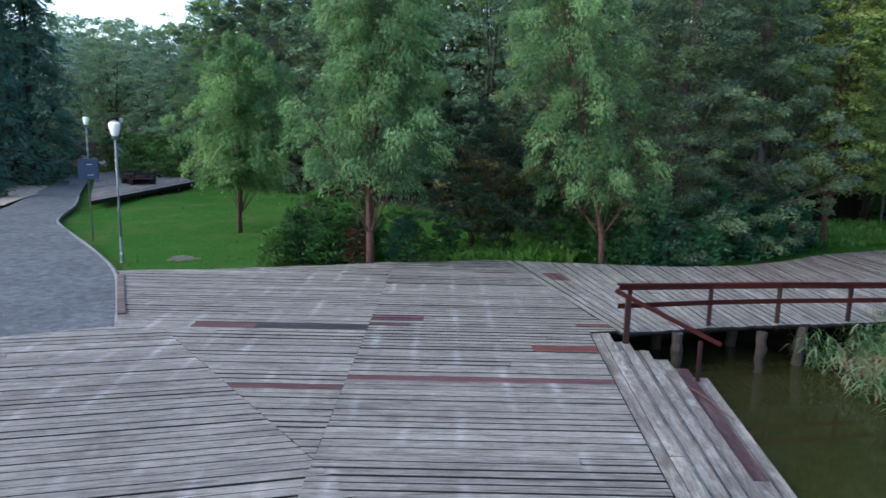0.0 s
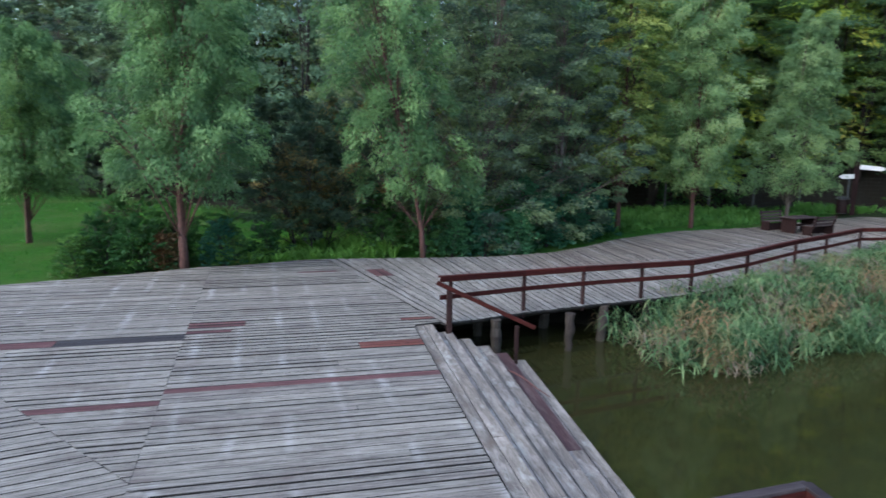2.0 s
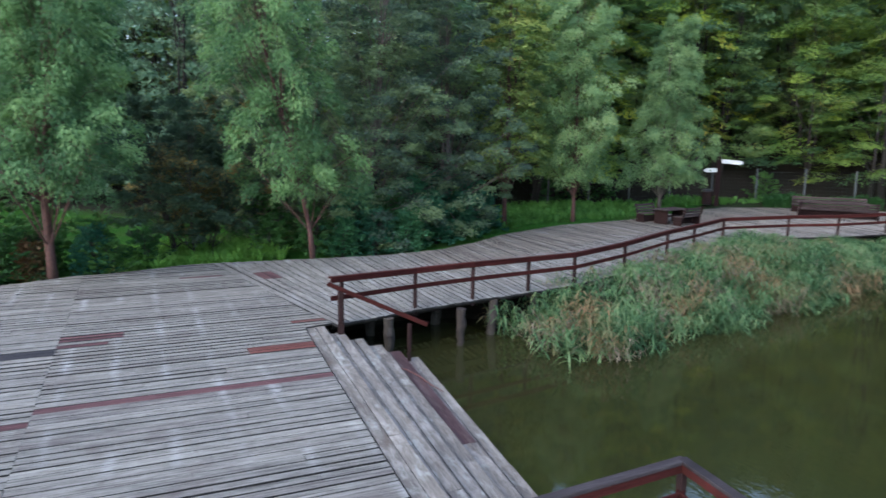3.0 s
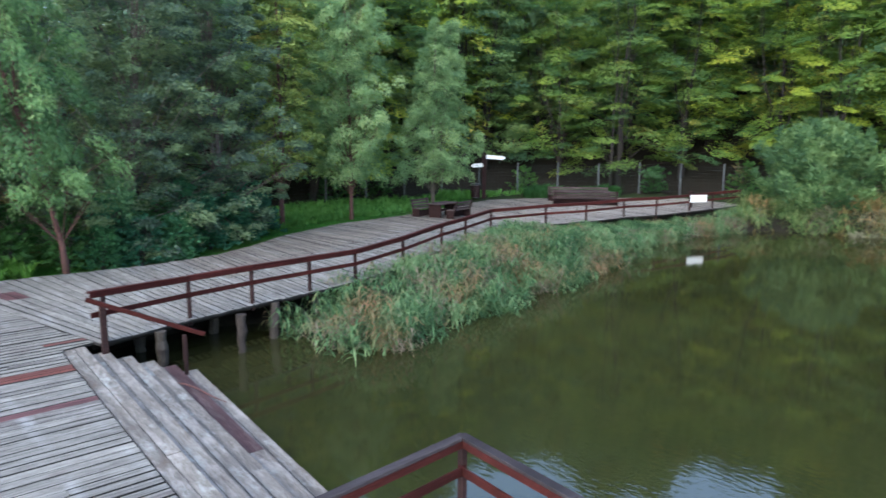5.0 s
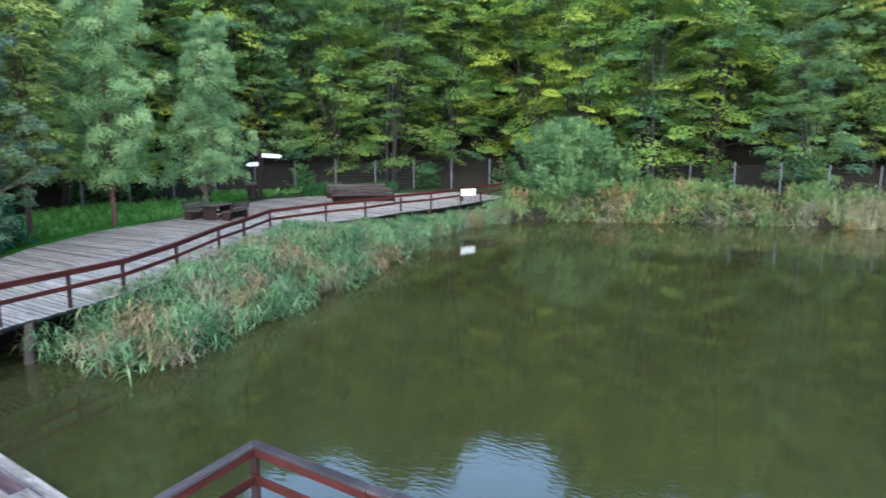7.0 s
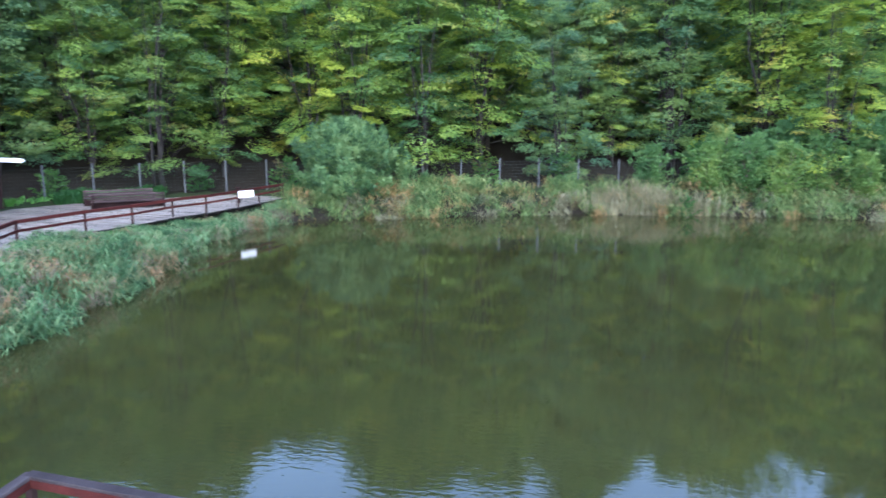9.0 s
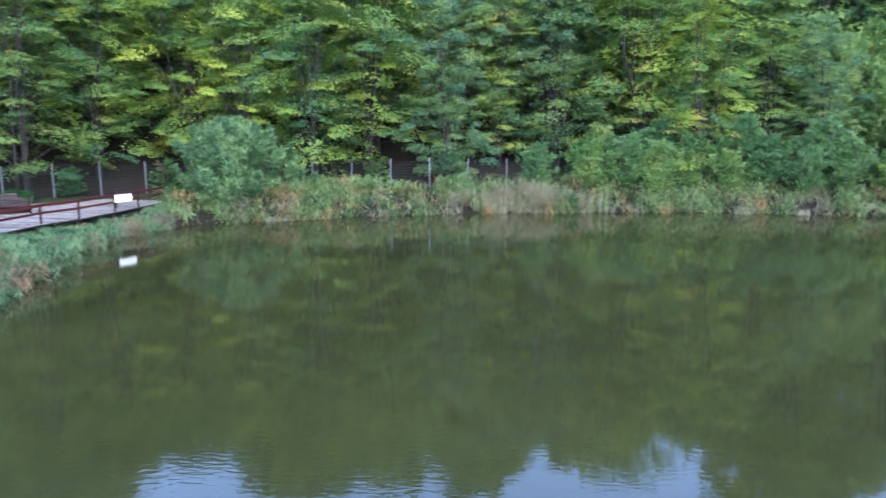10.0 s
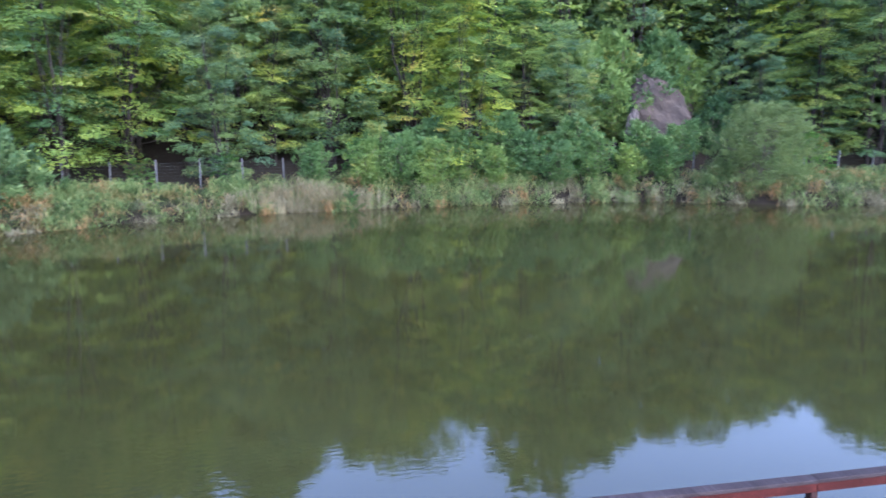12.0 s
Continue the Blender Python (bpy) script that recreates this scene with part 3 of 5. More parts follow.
deck_a = empty("deck_1", label="weathered grey timber platform with boards laid across", category="deck", kind="structure")
for y0, y1 in board_rows(5.9, 25.3, 1):
    left, right = (lambda y: cut(MID_SEAM, y) + 0.002), (lambda y: cut(STEP_LINE, y) - 0.006)
    if y0 > 24.4:
        left = lambda y: np.interp(y, [24.4, 25.4], [-1.68, 1.7])
    quad = row_quad(left, right, y0, y1)
    if quad[1][0] - quad[0][0] < 0.3:
        continue
    x0, x1 = quad[0][0], quad[1][0]
    if 14.5 < (y0 + y1) / 2 < 14.95:  # a short red repair at the steps
        c = 2.0
        plank("plank", [quad[0], (c, y0), (c, y1), quad[3]], 0.0, DECK_WOOD, deck_a)
        plank("plank", [(c + 0.01, y0), quad[1], quad[2], (c + 0.01, y1)], 0.006, RED_WOOD, deck_a)
    elif 23.0 < (y0 + y1) / 2 < 23.23:  # a short dark board
        plank("plank", [quad[0], (1.1, y0), (1.1, y1), quad[3]], 0.0, DECK_WOOD, deck_a)
        plank("plank", [(1.11, y0), (2.35, y0), (2.35, y1), (1.11, y1)], 0.0, MAROON_WOOD, deck_a)
        plank("plank", [(2.36, y0), quad[1], quad[2], (2.36, y1)], 0.0, DECK_WOOD, deck_a)
    elif 16.75 < (y0 + y1) / 2 < 16.98:  # and a red one at the steps' head
        plank("plank", [quad[0], (3.3, y0), (3.3, y1), quad[3]], 0.0, DECK_WOOD, deck_a)
        plank("plank", [(3.31, y0), quad[1], quad[2], (3.31, y1)], 0.005, RED_WOOD, deck_a)
    elif 17.0 < (y0 + y1) / 2 < 17.26:
        c = -0.45
        plank("plank", [quad[0], (c, y0), (c, y1), quad[3]], 0.0, MAROON_WOOD, deck_a)
        plank("plank", [(c + 0.01, y0), quad[1], quad[2], (c + 0.01, y1)], 0.0, DECK_WOOD, deck_a)
    elif 16.5 < (y0 + y1) / 2 < 16.74:  # a short worn red one at the seam
        plank("plank", [quad[0], (-0.75, y0), (-0.75, y1), quad[3]], 0.004, MAROON_WOOD, deck_a)
        plank("plank", [(-0.74, y0), quad[1], quad[2], (-0.74, y1)], 0.0, DECK_WOOD, deck_a)
    elif 12.78 < (y0 + y1) / 2 < 13.02:
        plank("plank", quad, 0.005, MAROON_WOOD, deck_a)
    elif random.random() < 0.25:
        c = random.uniform(x0 + 1, x1 - 1) if x1 - x0 > 2.4 else (x0 + x1) / 2
        plank("plank", [quad[0], (c, y0), (c, y1), quad[3]], 0.0, DECK_WOOD, deck_a)
        plank("plank", [(c + 0.008, y0), quad[1], quad[2], (c + 0.008, y1)], 0.0, DECK_WOOD, deck_a)
    else:
        plank("plank", quad, 0.0, DECK_WOOD, deck_a)

deck_b = empty("deck_2", label="weathered grey timber platform between seams, beside the path", category="deck", kind="structure")
for y0, y1 in board_rows(9.45, 24.55, 2):
    def left(y):
        x = cut(LEFT_SEAM, y) if y < 15.75 else cut(PATH_EDGE, y)
        if y > 22.1:
            x = float(np.interp(y, [22.1, 22.8, 23.9, 24.6], [-10.9, -7.15, -3.6, -1.9]))
        return x + 0.006
    right = lambda y: cut(MID_SEAM, y) - 0.002
    quad = row_quad(left, right, y0, y1)
    if quad[2][0] - quad[3][0] < 0.02:
        continue
    if 16.1 < (y0 + y1) / 2 < 16.34:
        a, b = -5.9, -4.4
        plank("plank", [quad[0], (a, y0), (a, y1), quad[3]], 0.0, DECK_WOOD, deck_b)
        plank("plank", [(a + 0.01, y0), (b, y0), (b, y1), (a + 0.01, y1)], 0.004, MAROON_WOOD, deck_b)
        plank("plank", [(b + 0.01, y0), quad[1], quad[2], (b + 0.01, y1)], 0.004, DARK_BOARD, deck_b)
    elif 12.12 < (y0 + y1) / 2 < 12.36:
        plank("plank", quad, 0.006, MAROON_WOOD, deck_b)
    elif random.random() < 0.2 and quad[1][0] - quad[0][0] > 3:
        c = random.uniform(quad[0][0] + 1, quad[1][0] - 1)
        plank("plank", [quad[0], (c, y0), (c, y1), quad[3]], 0.0, DECK_WOOD, deck_b)
        plank("plank", [(c + 0.008, y0), quad[1], quad[2], (c + 0.008, y1)], 0.0, DECK_WOOD, deck_b)
    else:
        plank("plank", quad, 0.0, DECK_WOOD, deck_b)

# the field whose boards run aslant, down to the end of the pier
deck_c = empty("deck_3", label="weathered grey timber platform with boards laid aslant", category="deck", kind="structure")
SLANT = radians(14.0)
ux, uy = Vector((math.cos(SLANT), math.sin(SLANT))), Vector((-math.sin(SLANT), math.cos(SLANT)))
FIELD_C = [Vector(p) for p in ((-14.0, -7.5), (5.55, -7.5), (5.55, 5.85), (0.82, 5.85), (-1.78, 9.42), (-6.5, 15.9), (-7.6, 15.95), (-9.7, 14.9), (-14.0, 13.4))]
FIELD_C = [Vector((p.dot(ux), p.dot(uy))) for p in FIELD_C]


def crossings(v):
    out = []
    for a, b in zip(FIELD_C, FIELD_C[1:] + FIELD_C[:1]):
        if (a.y > v) != (b.y > v):
            out.append(a.x + (b.x - a.x) * (v - a.y) / (b.y - a.y))
    return (min(out), max(out)) if len(out) >= 2 else None


def back_c(u, v):
    p = ux * u + uy * v
    return (p.x, p.y)


for v0, v1 in board_rows(min(p.y for p in FIELD_C) + 0.02, max(p.y for p in FIELD_C) - 0.02, 3):
    a, b = crossings(v0), crossings(v1)
    if not a or not b or min(a[1] - a[0], b[1] - b[0]) < 0.1:
        continue
    cuts = [0.0, 1.0]
    if a[1] - a[0] > 7:
        cuts.insert(1, random.uniform(0.3, 0.7))
    for c0, c1 in zip(cuts, cuts[1:]):
        e = 0.003
        q = [(a[0] + (a[1] - a[0]) * c0 + e, v0), (a[0] + (a[1] - a[0]) * c1 - e, v0), (b[0] + (b[1] - b[0]) * c1 - e, v1), (b[0] + (b[1] - b[0]) * c0 + e, v1)]
        plank("plank", [back_c(*p) for p in q], 0.0, DECK_WOOD, deck_c)

# the boardwalk along the pond: boards from the rail to the far edge
NEAR_EDGE = [(4.27, 16.2), (6.6, 16.85), (8.5, 17.25), (10.45, 17.55), (12.35, 17.9), (15.2, 19.05), (18.5, 20.75), (20.7, 21.7), (23.7, 23.15), (27.3, 22.85), (29.8, 22.25), (32.9, 22.1), (35.2, 21.5), (38.3, 21.2), (41.2, 21.1), (44.2, 20.9)]
FAR_SIDE = [(2.25, 25.35), (6.3, 24.95), (8.4, 24.8), (11.0, 25.3), (13.0, 26.4), (15.2, 28.0), (17.4, 29.0), (19.5, 29.9), (24.0, 30.5), (28.3, 32.0), (31.0, 32.9), (34.0, 33.7), (37.0, 32.6), (40.0, 30.6), (42.6, 28.2), (45.2, 25.9)]
walkway = empty("walkway", label="long weathered timber boardwalk along the pond", category="boardwalk", kind="structure")
rng = random.Random(7)
for (n0, n1), (f0, f1) in zip(zip(NEAR_EDGE, NEAR_EDGE[1:]), zip(FAR_SIDE, FAR_SIDE[1:])):
    n0, n1, f0, f1 = (Vector(p) for p in (n0, n1, f0, f1))
    count = max(3, round((n1 - n0).length / 0.21))
    for k in range(count):
        s0, s1 = (k + 0.03) / count, (k + 1 - rng.choice((0.03, 0.05, 0.08))) / count
        a, b, c, d = n0.lerp(n1, s0), n0.lerp(n1, s1), f0.lerp(f1, s1), f0.lerp(f1, s0)
        a, b = a + (a - d).normalized() * rng.uniform(0, 0.06), b + (b - c).normalized() * rng.uniform(0, 0.06)
        m0 = rng.uniform(0.42, 0.58)
        plank("plank", [a, a.lerp(d, m0), b.lerp(c, m0), b], 0.0, NEW_WOOD if a.x > 26 else DECK_WOOD, walkway)
        ends = [m0 + 0.002, 0.64, 0.77, 1.0] if n0 == Vector(NEAR_EDGE[0]) and k in (2, 3) else [m0 + 0.002, 1.0]
        for e0, e1 in zip(ends, ends[1:]):
            mat = MAROON_WOOD if e0 == 0.64 else NEW_WOOD if a.x > 36 else WALK_WOOD if a.x > 9 else DECK_WOOD
            plank("plank", [a.lerp(d, e0), a.lerp(d, e1), b.lerp(c, e1), b.lerp(c, e0)], 0.0, mat, walkway)

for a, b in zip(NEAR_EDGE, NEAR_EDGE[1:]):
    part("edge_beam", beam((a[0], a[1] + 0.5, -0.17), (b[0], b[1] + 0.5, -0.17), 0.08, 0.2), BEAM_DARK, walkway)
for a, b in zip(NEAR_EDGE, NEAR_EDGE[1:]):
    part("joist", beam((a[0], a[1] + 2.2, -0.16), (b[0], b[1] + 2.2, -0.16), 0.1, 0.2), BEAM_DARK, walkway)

# added, not seen: near-black boards that stand in for the shade under the boardwalk
shade_boards = empty("retaining_wall", label="near-black boards added for the deep shade under the boardwalk", category="retaining wall", kind="structure")
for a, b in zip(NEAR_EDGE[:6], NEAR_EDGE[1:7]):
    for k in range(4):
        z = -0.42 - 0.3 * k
        part("board", beam((a[0], a[1] + 2.7, z), (b[0], b[1] + 2.7, z), 0.05, 0.29), SHADE_BOARD, shade_boards)
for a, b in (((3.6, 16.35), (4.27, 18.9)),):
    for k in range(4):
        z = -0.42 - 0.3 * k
        part("board", beam((*a, z), (*b, z), 0.05, 0.29), SHADE_BOARD, shade_boards)

# ---- steps into the water ----
steps = empty("steps", label="worn grey timber steps leading down into the pond", category="steps", kind="structure")
TREAD, RISE = 0.354, 0.178
for k in range(6):
    z = -0.035 - RISE * k
    for j in range(2):
        def edge(y, e):
            return cut(STEP_LINE[:3], y) + (0.03 + (TREAD + 0.0105 * (y - 6)) * k) + e
        lo, hi = ((0.0, 0.17), (0.174, 0.46))[j] if k == 4 else (j * 0.232, j * 0.232 + 0.228)
        stop = 16.3 - 0.1 * k
        joints = sorted([6.1, stop] + [10.5 if (k, j) == (4, 1) else rng.choice((rng.uniform(7.5, 10), rng.uniform(12, 14.5)))])
        for y0, y1 in zip(joints, joints[1:]):
            q = [(edge(y0 + 0.006, hi), y0 + 0.006), (edge(y1, hi), y1), (edge(y1, lo), y1), (edge(y0 + 0.006, lo), y0 + 0.006)]
            painted = k == 4 and j == 1 and y1 > 11
            plank("tread", q, z + rng.uniform(-0.006, 0.006), FADED_RED if painted else STEP_WOOD, steps, 0.06, 0.003)
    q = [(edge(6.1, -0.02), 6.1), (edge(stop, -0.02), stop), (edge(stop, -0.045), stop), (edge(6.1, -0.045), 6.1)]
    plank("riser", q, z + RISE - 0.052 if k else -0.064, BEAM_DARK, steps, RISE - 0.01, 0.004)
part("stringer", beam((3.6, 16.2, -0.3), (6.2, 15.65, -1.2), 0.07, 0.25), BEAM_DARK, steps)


# ---- railings ----
RAIL_H = 1.0


def railing(name, points, label, overhang=0.35, cap=RAIL_RED, rise=()):
    ob = empty(name, label=label, category="railing", kind="structure")
    points = [Vector((*p, 0.0)) for p in points]
    tops = [RAIL_H + (rise[i] if i < len(rise) else 0.0) for i in range(len(points))]
    for p, up in zip(points, tops):
        part("post", box(0.09, 0.09, up + 0.18, (p.x, p.y, (up - 0.18 - 0.045) / 2), 0.008), POST_BROWN, ob)
    for i, (a, b) in enumerate(zip(points, points[1:])):
        way = (b - a).normalized()
        ha, hb = (Vector((0, 0, h - 0.022 + 0.003 * (i % 2))) for h in tops[i : i + 2])
        la, lb = (Vector((0, 0, 0.55 + (h - RAIL_H) * 0.6)) for h in tops[i : i + 2])
        start = -way * overhang if i == 0 else Vector()
        side = way.cross(Vector((0, 0, 1))) * 0.02
        sag = Vector((0, 0, 0.075))
        part("top_rail", beam(a + start + ha + side, b + hb + side, 0.13, 0.045), cap, ob)
        part("rail_board", beam(a + start + ha - sag + side * 3.1, b + hb - sag + side * 3.1, 0.03, 0.1), RAIL_RED, ob)
        part("mid_rail", beam(a + start + la + side * 3, b + lb + side * 3, 0.03, 0.12), RAIL_RED, ob)
    return ob


WALK_POSTS = [(4.45, 16.3), (6.66, 17.05), (8.53, 17.4), (10.5, 17.7), (12.32, 18.0), (15.15, 19.2), (18.5, 20.95), (20.65, 21.85), (23.6, 23.25), (27.2, 22.95), (29.7, 22.35), (32.9, 22.25), (35.1, 21.6), (38.2, 21.35), (40.6, 21.2), (43.6, 21.0)]
railing("railing", WALK_POSTS, "red-brown painted timber railing along the boardwalk", rise=(0.2, 0.08, 0.06, 0.03))

stair_rail = empty("stair_railing", label="sloping red-brown handrail beside the steps, split at its end", category="railing", kind="structure")
part("handrail", beam((4.02, 15.98, 1.08), (6.36, 15.45, -0.02), 0.05, 0.1), RAIL_RED, stair_rail)
part("post", box(0.13, 0.1, 1.15, (4.36, 16.06, 0.3), 0.008), POST_BROWN, stair_rail)
part("post", box(0.08, 0.08, 1.05, (5.93, 15.55, -0.5), 0.006), POST_BROWN, stair_rail)

pier_rail = railing("pier_railing", [(3.2, 5.68), (5.65, 5.88), (5.5, 4.0), (5.6, -0.5), (5.66, -3.0), (5.5, -5.6), (5.35, -8.2)], "red-brown timber railing round the pier, cap greyed for sky reflection", 0.1, RAIL_TOP)

for n, (x, y, r) in enumerate(((7.86, 16.75, 0.12), (9.15, 17.4, 0.13), (5.72, 16.55, 0.13), (11.0, 18.2, 0.13), (5.9, 18.6, 0.14), (8.1, 19.0, 0.14), (13.5, 18.9, 0.13), (35.5, 22.0, 0.13), (38.4, 21.8, 0.13), (41.2, 21.6, 0.13), (43.6, 21.3, 0.13))):
    knob = random.Random(40 + n)
    heights = (-2.3, -1.25, -1.0, -0.75, -0.5, -0.3, -0.07)
    line = [(x + knob.uniform(-0.03, 0.03) + 0.05 * (z + 1), y + knob.uniform(-0.02, 0.02), z) for z in heights]
    bm = tube(line, [r * f * knob.uniform(0.9, 1.1) for f in ((1.0, 0.8, 0.72, 0.95, 1.08, 1.05, 0.98) if n == 0 else (1.0, 1.0, 0.97, 1.0, 1.04, 1.0, 0.95))], 9)
    for v in bm.verts:
        v.co += Vector((1, 1, 0)) * noise.noise(v.co * 4.0 + Vector((n, 0, 0))) * 0.035
    tagged(part("support_post", bm, PILE_WOOD), "weathered split timber post standing in water under the boardwalk", "post", "boardwalk supports")

stick = tube([(5.1, 14.4, -0.592), (5.33, 14.1, -0.598), (5.5, 13.75, -0.66), (5.62, 13.4, -0.745), (5.72, 12.95, -0.757)], [0.012, 0.02, 0.018, 0.016, 0.008], 6)
tagged(part("stick", stick, STICK, smooth=True), "bent reddish stick lying on the lower steps", "stick")

# ---- asphalt path with its kerb ----
def smooth_line(line, count):
    """A line through the same points, rounded at the bends."""
    p = np.array(line, float)
    p = np.concatenate([[2 * p[0] - p[1]], p, [2 * p[-1] - p[-2]]])
    out = []
    for s in np.linspace(0, len(line) - 1.0001, count):
        i, u = int(s), s - int(s)
        a, b, c, d = p[i : i + 4]
        out.append(tuple(0.5 * (2 * b + (c - a) * u + (2 * a - 5 * b + 4 * c - d) * u * u + (3 * b - a - 3 * c + d) * u**3)))
    return out


def ribbon(name, lefts, rights, lift, mat, **tags):
    verts, faces = [], []
    for (a, b) in zip(lefts, rights):
        for k in range(7):
            p = Vector(a).lerp(Vector(b), k / 6)
            verts.append((p.x, p.y, max(ground_z(p.x, p.y), -0.32) + lift))
    for i in range(len(lefts) - 1):
        for k in range(6):
            j = i * 7 + k
            faces.append((j, j + 1, j + 8, j + 7))
    return tagged(sheet(name, verts, faces, mat), kind="structure", **tags)


KERB = smooth_line([(-7.55, 15.9), (-8.9, 18.9), (-10.5, 22.2), (-12.2, 24.8), (-14.2, 27.6), (-16.6, 30.8), (-18.6, 33.8), (-20.0, 37.3), (-21.2, 40.5), (-24.0, 46.5), (-27.8, 55.0), (-31.5, 63.0), (-35.0, 73.0), (-41.0, 87.0)], 60)
WEST = smooth_line([(-13.5, 13.5), (-15.0, 17.0), (-17.5, 22.0), (-20.0, 27.0), (-22.3, 32.0), (-23.6, 37.0), (-24.8, 41.0), (-26.3, 45.0), (-27.9, 49.0), (-29.6, 53.5), (-32.0, 60.0), (-35.0, 68.0), (-39.5, 78.0), (-46.0, 90.0)], 60)
ribbon("path", WEST, KERB, 0.27, ASPHALT, label="worn grey asphalt footpath curving past the lawn", category="path")
kerb = empty("kerb", label="low worn concrete kerb along the path", category="kerb", kind="structure")
for (x0, y0), (x1, y1) in zip(KERB[:40], KERB[1:41]):
    part("kerbstone", beam((x0, y0, -0.1), (x1, y1, -0.1), 0.11, 0.18, 0.02), CONCRETE, kerb)
edging = [(-8.05, 16.9), (-8.75, 18.4), (-9.45, 19.95), (-10.1, 21.4)]
for a, b in zip(edging, edging[1:]):
    part("edging_board", beam((a[0] + 0.16, a[1], 0.025), (b[0] + 0.16, b[1], 0.025), 0.2, 0.05, 0.008), EDGING, kerb, "brown timber edging board")
ribbon("verge", [(-27.5, 39.0), (-29.0, 43.0), (-31.0, 47.0), (-34.0, 52.0)], [(-24.2, 37.4), (-25.4, 42.0), (-27.0, 47.5), (-29.4, 52.5)], 0.26, SAND, label="pale sandy verge beside the path", category="verge")

bare = np.random.RandomState(8)
ring = [(-9.75 + 0.62 * bare.uniform(0.6, 1.25) * math.cos(a), 25.95 + 0.62 * bare.uniform(0.6, 1.2) * math.sin(a)) for a in np.linspace(0, 6.2832, 22)[:-1]]
patch = sheet("bare_patch", [(-9.75, 25.95, ground_z(-9.75, 25.95) + 0.03)] + [(x, y, ground_z(x, y) + 0.015) for x, y in ring], [(0, 1 + k, 1 + (k + 1) % len(ring)) for k in range(len(ring))], SOIL)
tagged(patch, "bare trodden soil in the lawn", "soil", kind="structure")

# ---- platform beyond the lawn ----
far_deck = empty("deck_4", label="low timber platform on short posts beyond the lawn", category="deck", kind="structure")
P0, P1, P2, P3 = Vector((-20.2, 40.2)), Vector((-19.7, 56.0)), Vector((-31.0, 74.0)), Vector((-30.5, 62.0))
for k in range(70):
    s0, s1 = k / 70, (k + 0.93) / 70
    plank("plank", [P0.lerp(P3, s0), P1.lerp(P2, s0), P1.lerp(P2, s1), P0.lerp(P3, s1)], 0.2, DECK_WOOD, far_deck)
part("edge_beam", beam((*P0, 0.06), (*P1, 0.06), 0.08, 0.2), BEAM_DARK, far_deck)
part("edge_beam", beam((*P1, 0.06), (*P2, 0.06), 0.08, 0.2), BEAM_DARK, far_deck)
for s in (0.15, 0.38, 0.6, 0.8, 0.98):
    p = P0.lerp(P1, s)
    part("leg", box(0.16, 0.16, 0.75, (p.x - 0.05, p.y + 0.15, -0.25), 0.01), POST_BROWN, far_deck)


# ---- furniture ----
def bench(at, turn, label, length=1.6, z=0.0):
    """A heavy bench with boxed ends and a slatted back that leans."""
    ob = empty("bench", (*at, z), turn, label=label, category="bench", group="picnic benches")
    for s in (-1, 1):
        part("end_panel", box(0.07, 0.5, 0.42, (s * (length / 2 - 0.04), 0, 0.21), 0.008), BENCH_BROWN, ob)
        part("back_post", beam((s * (length / 2 - 0.12), 0.22, 0.3), (s * (length / 2 - 0.12), 0.42, 0.95), 0.06, 0.07), BENCH_BROWN, ob)
    part("front_panel", box(length - 0.16, 0.03, 0.34, (0, -0.2, 0.2), 0.004), BENCH_BROWN, ob)
    for k in range(3):
        part("seat_slat", box(length, 0.15, 0.04, (0, -0.18 + 0.17 * k, 0.44), 0.006), PALER_SLAT, ob)
    for k in range(3):
        z0, y0 = 0.55 + 0.15 * k, 0.265 + 0.045 * k
        part("back_slat", box(length, 0.03, 0.11, (0, y0, z0), 0.005), PALER_SLAT, ob)
    return ob


def picnic_table(at, turn, label, length=1.6, z=0.0):
    ob = empty("picnic_table", (*at, z), turn, label=label, category="table", group="picnic tables")
    for s in (-1, 1):
        part("end_panel", box(0.08, 0.8, 0.7, (s * (length / 2 - 0.2), 0, 0.35), 0.008), BENCH_BROWN, ob)
    for k in range(5):
        part("top_board", box(length, 0.19, 0.045, (0, -0.4 + 0.2 * k, 0.73), 0.006), PALER_SLAT, ob)
    part("stretcher", box(length - 0.5, 0.06, 0.12, (0, 0, 0.35), 0.006), BENCH_BROWN, ob)
    return ob


picnic_table((25.42, 28.75), 12, "dark brown timber picnic table on the boardwalk", 1.8)
bench((24.95, 29.75), 12, "dark brown slat-backed bench facing the picnic table")
bench((25.75, 27.85), 192, "dark brown slat-backed bench with its back to the rail")
picnic_table((36.9, 28.2), -48, "long dark brown timber picnic table at the boardwalk's bend", 3.8)
bench((37.85, 29.25), -48, "long dark brown slat-backed bench behind a picnic table", 4.0)
bench((35.95, 27.2), 132, "long dark brown slat-backed bench before a picnic table", 4.0)
picnic_table((-22.65, 52.5), 44, "dark timber picnic table on the platform beyond the lawn", 1.7, 0.2)
bench((-22.01, 51.77), 224, "dark slat-backed bench on the platform beyond the lawn", 1.7, 0.2)
bench((-23.33, 53.21), 44, "dark slat-backed bench behind the table beyond the lawn", 1.7, 0.2)


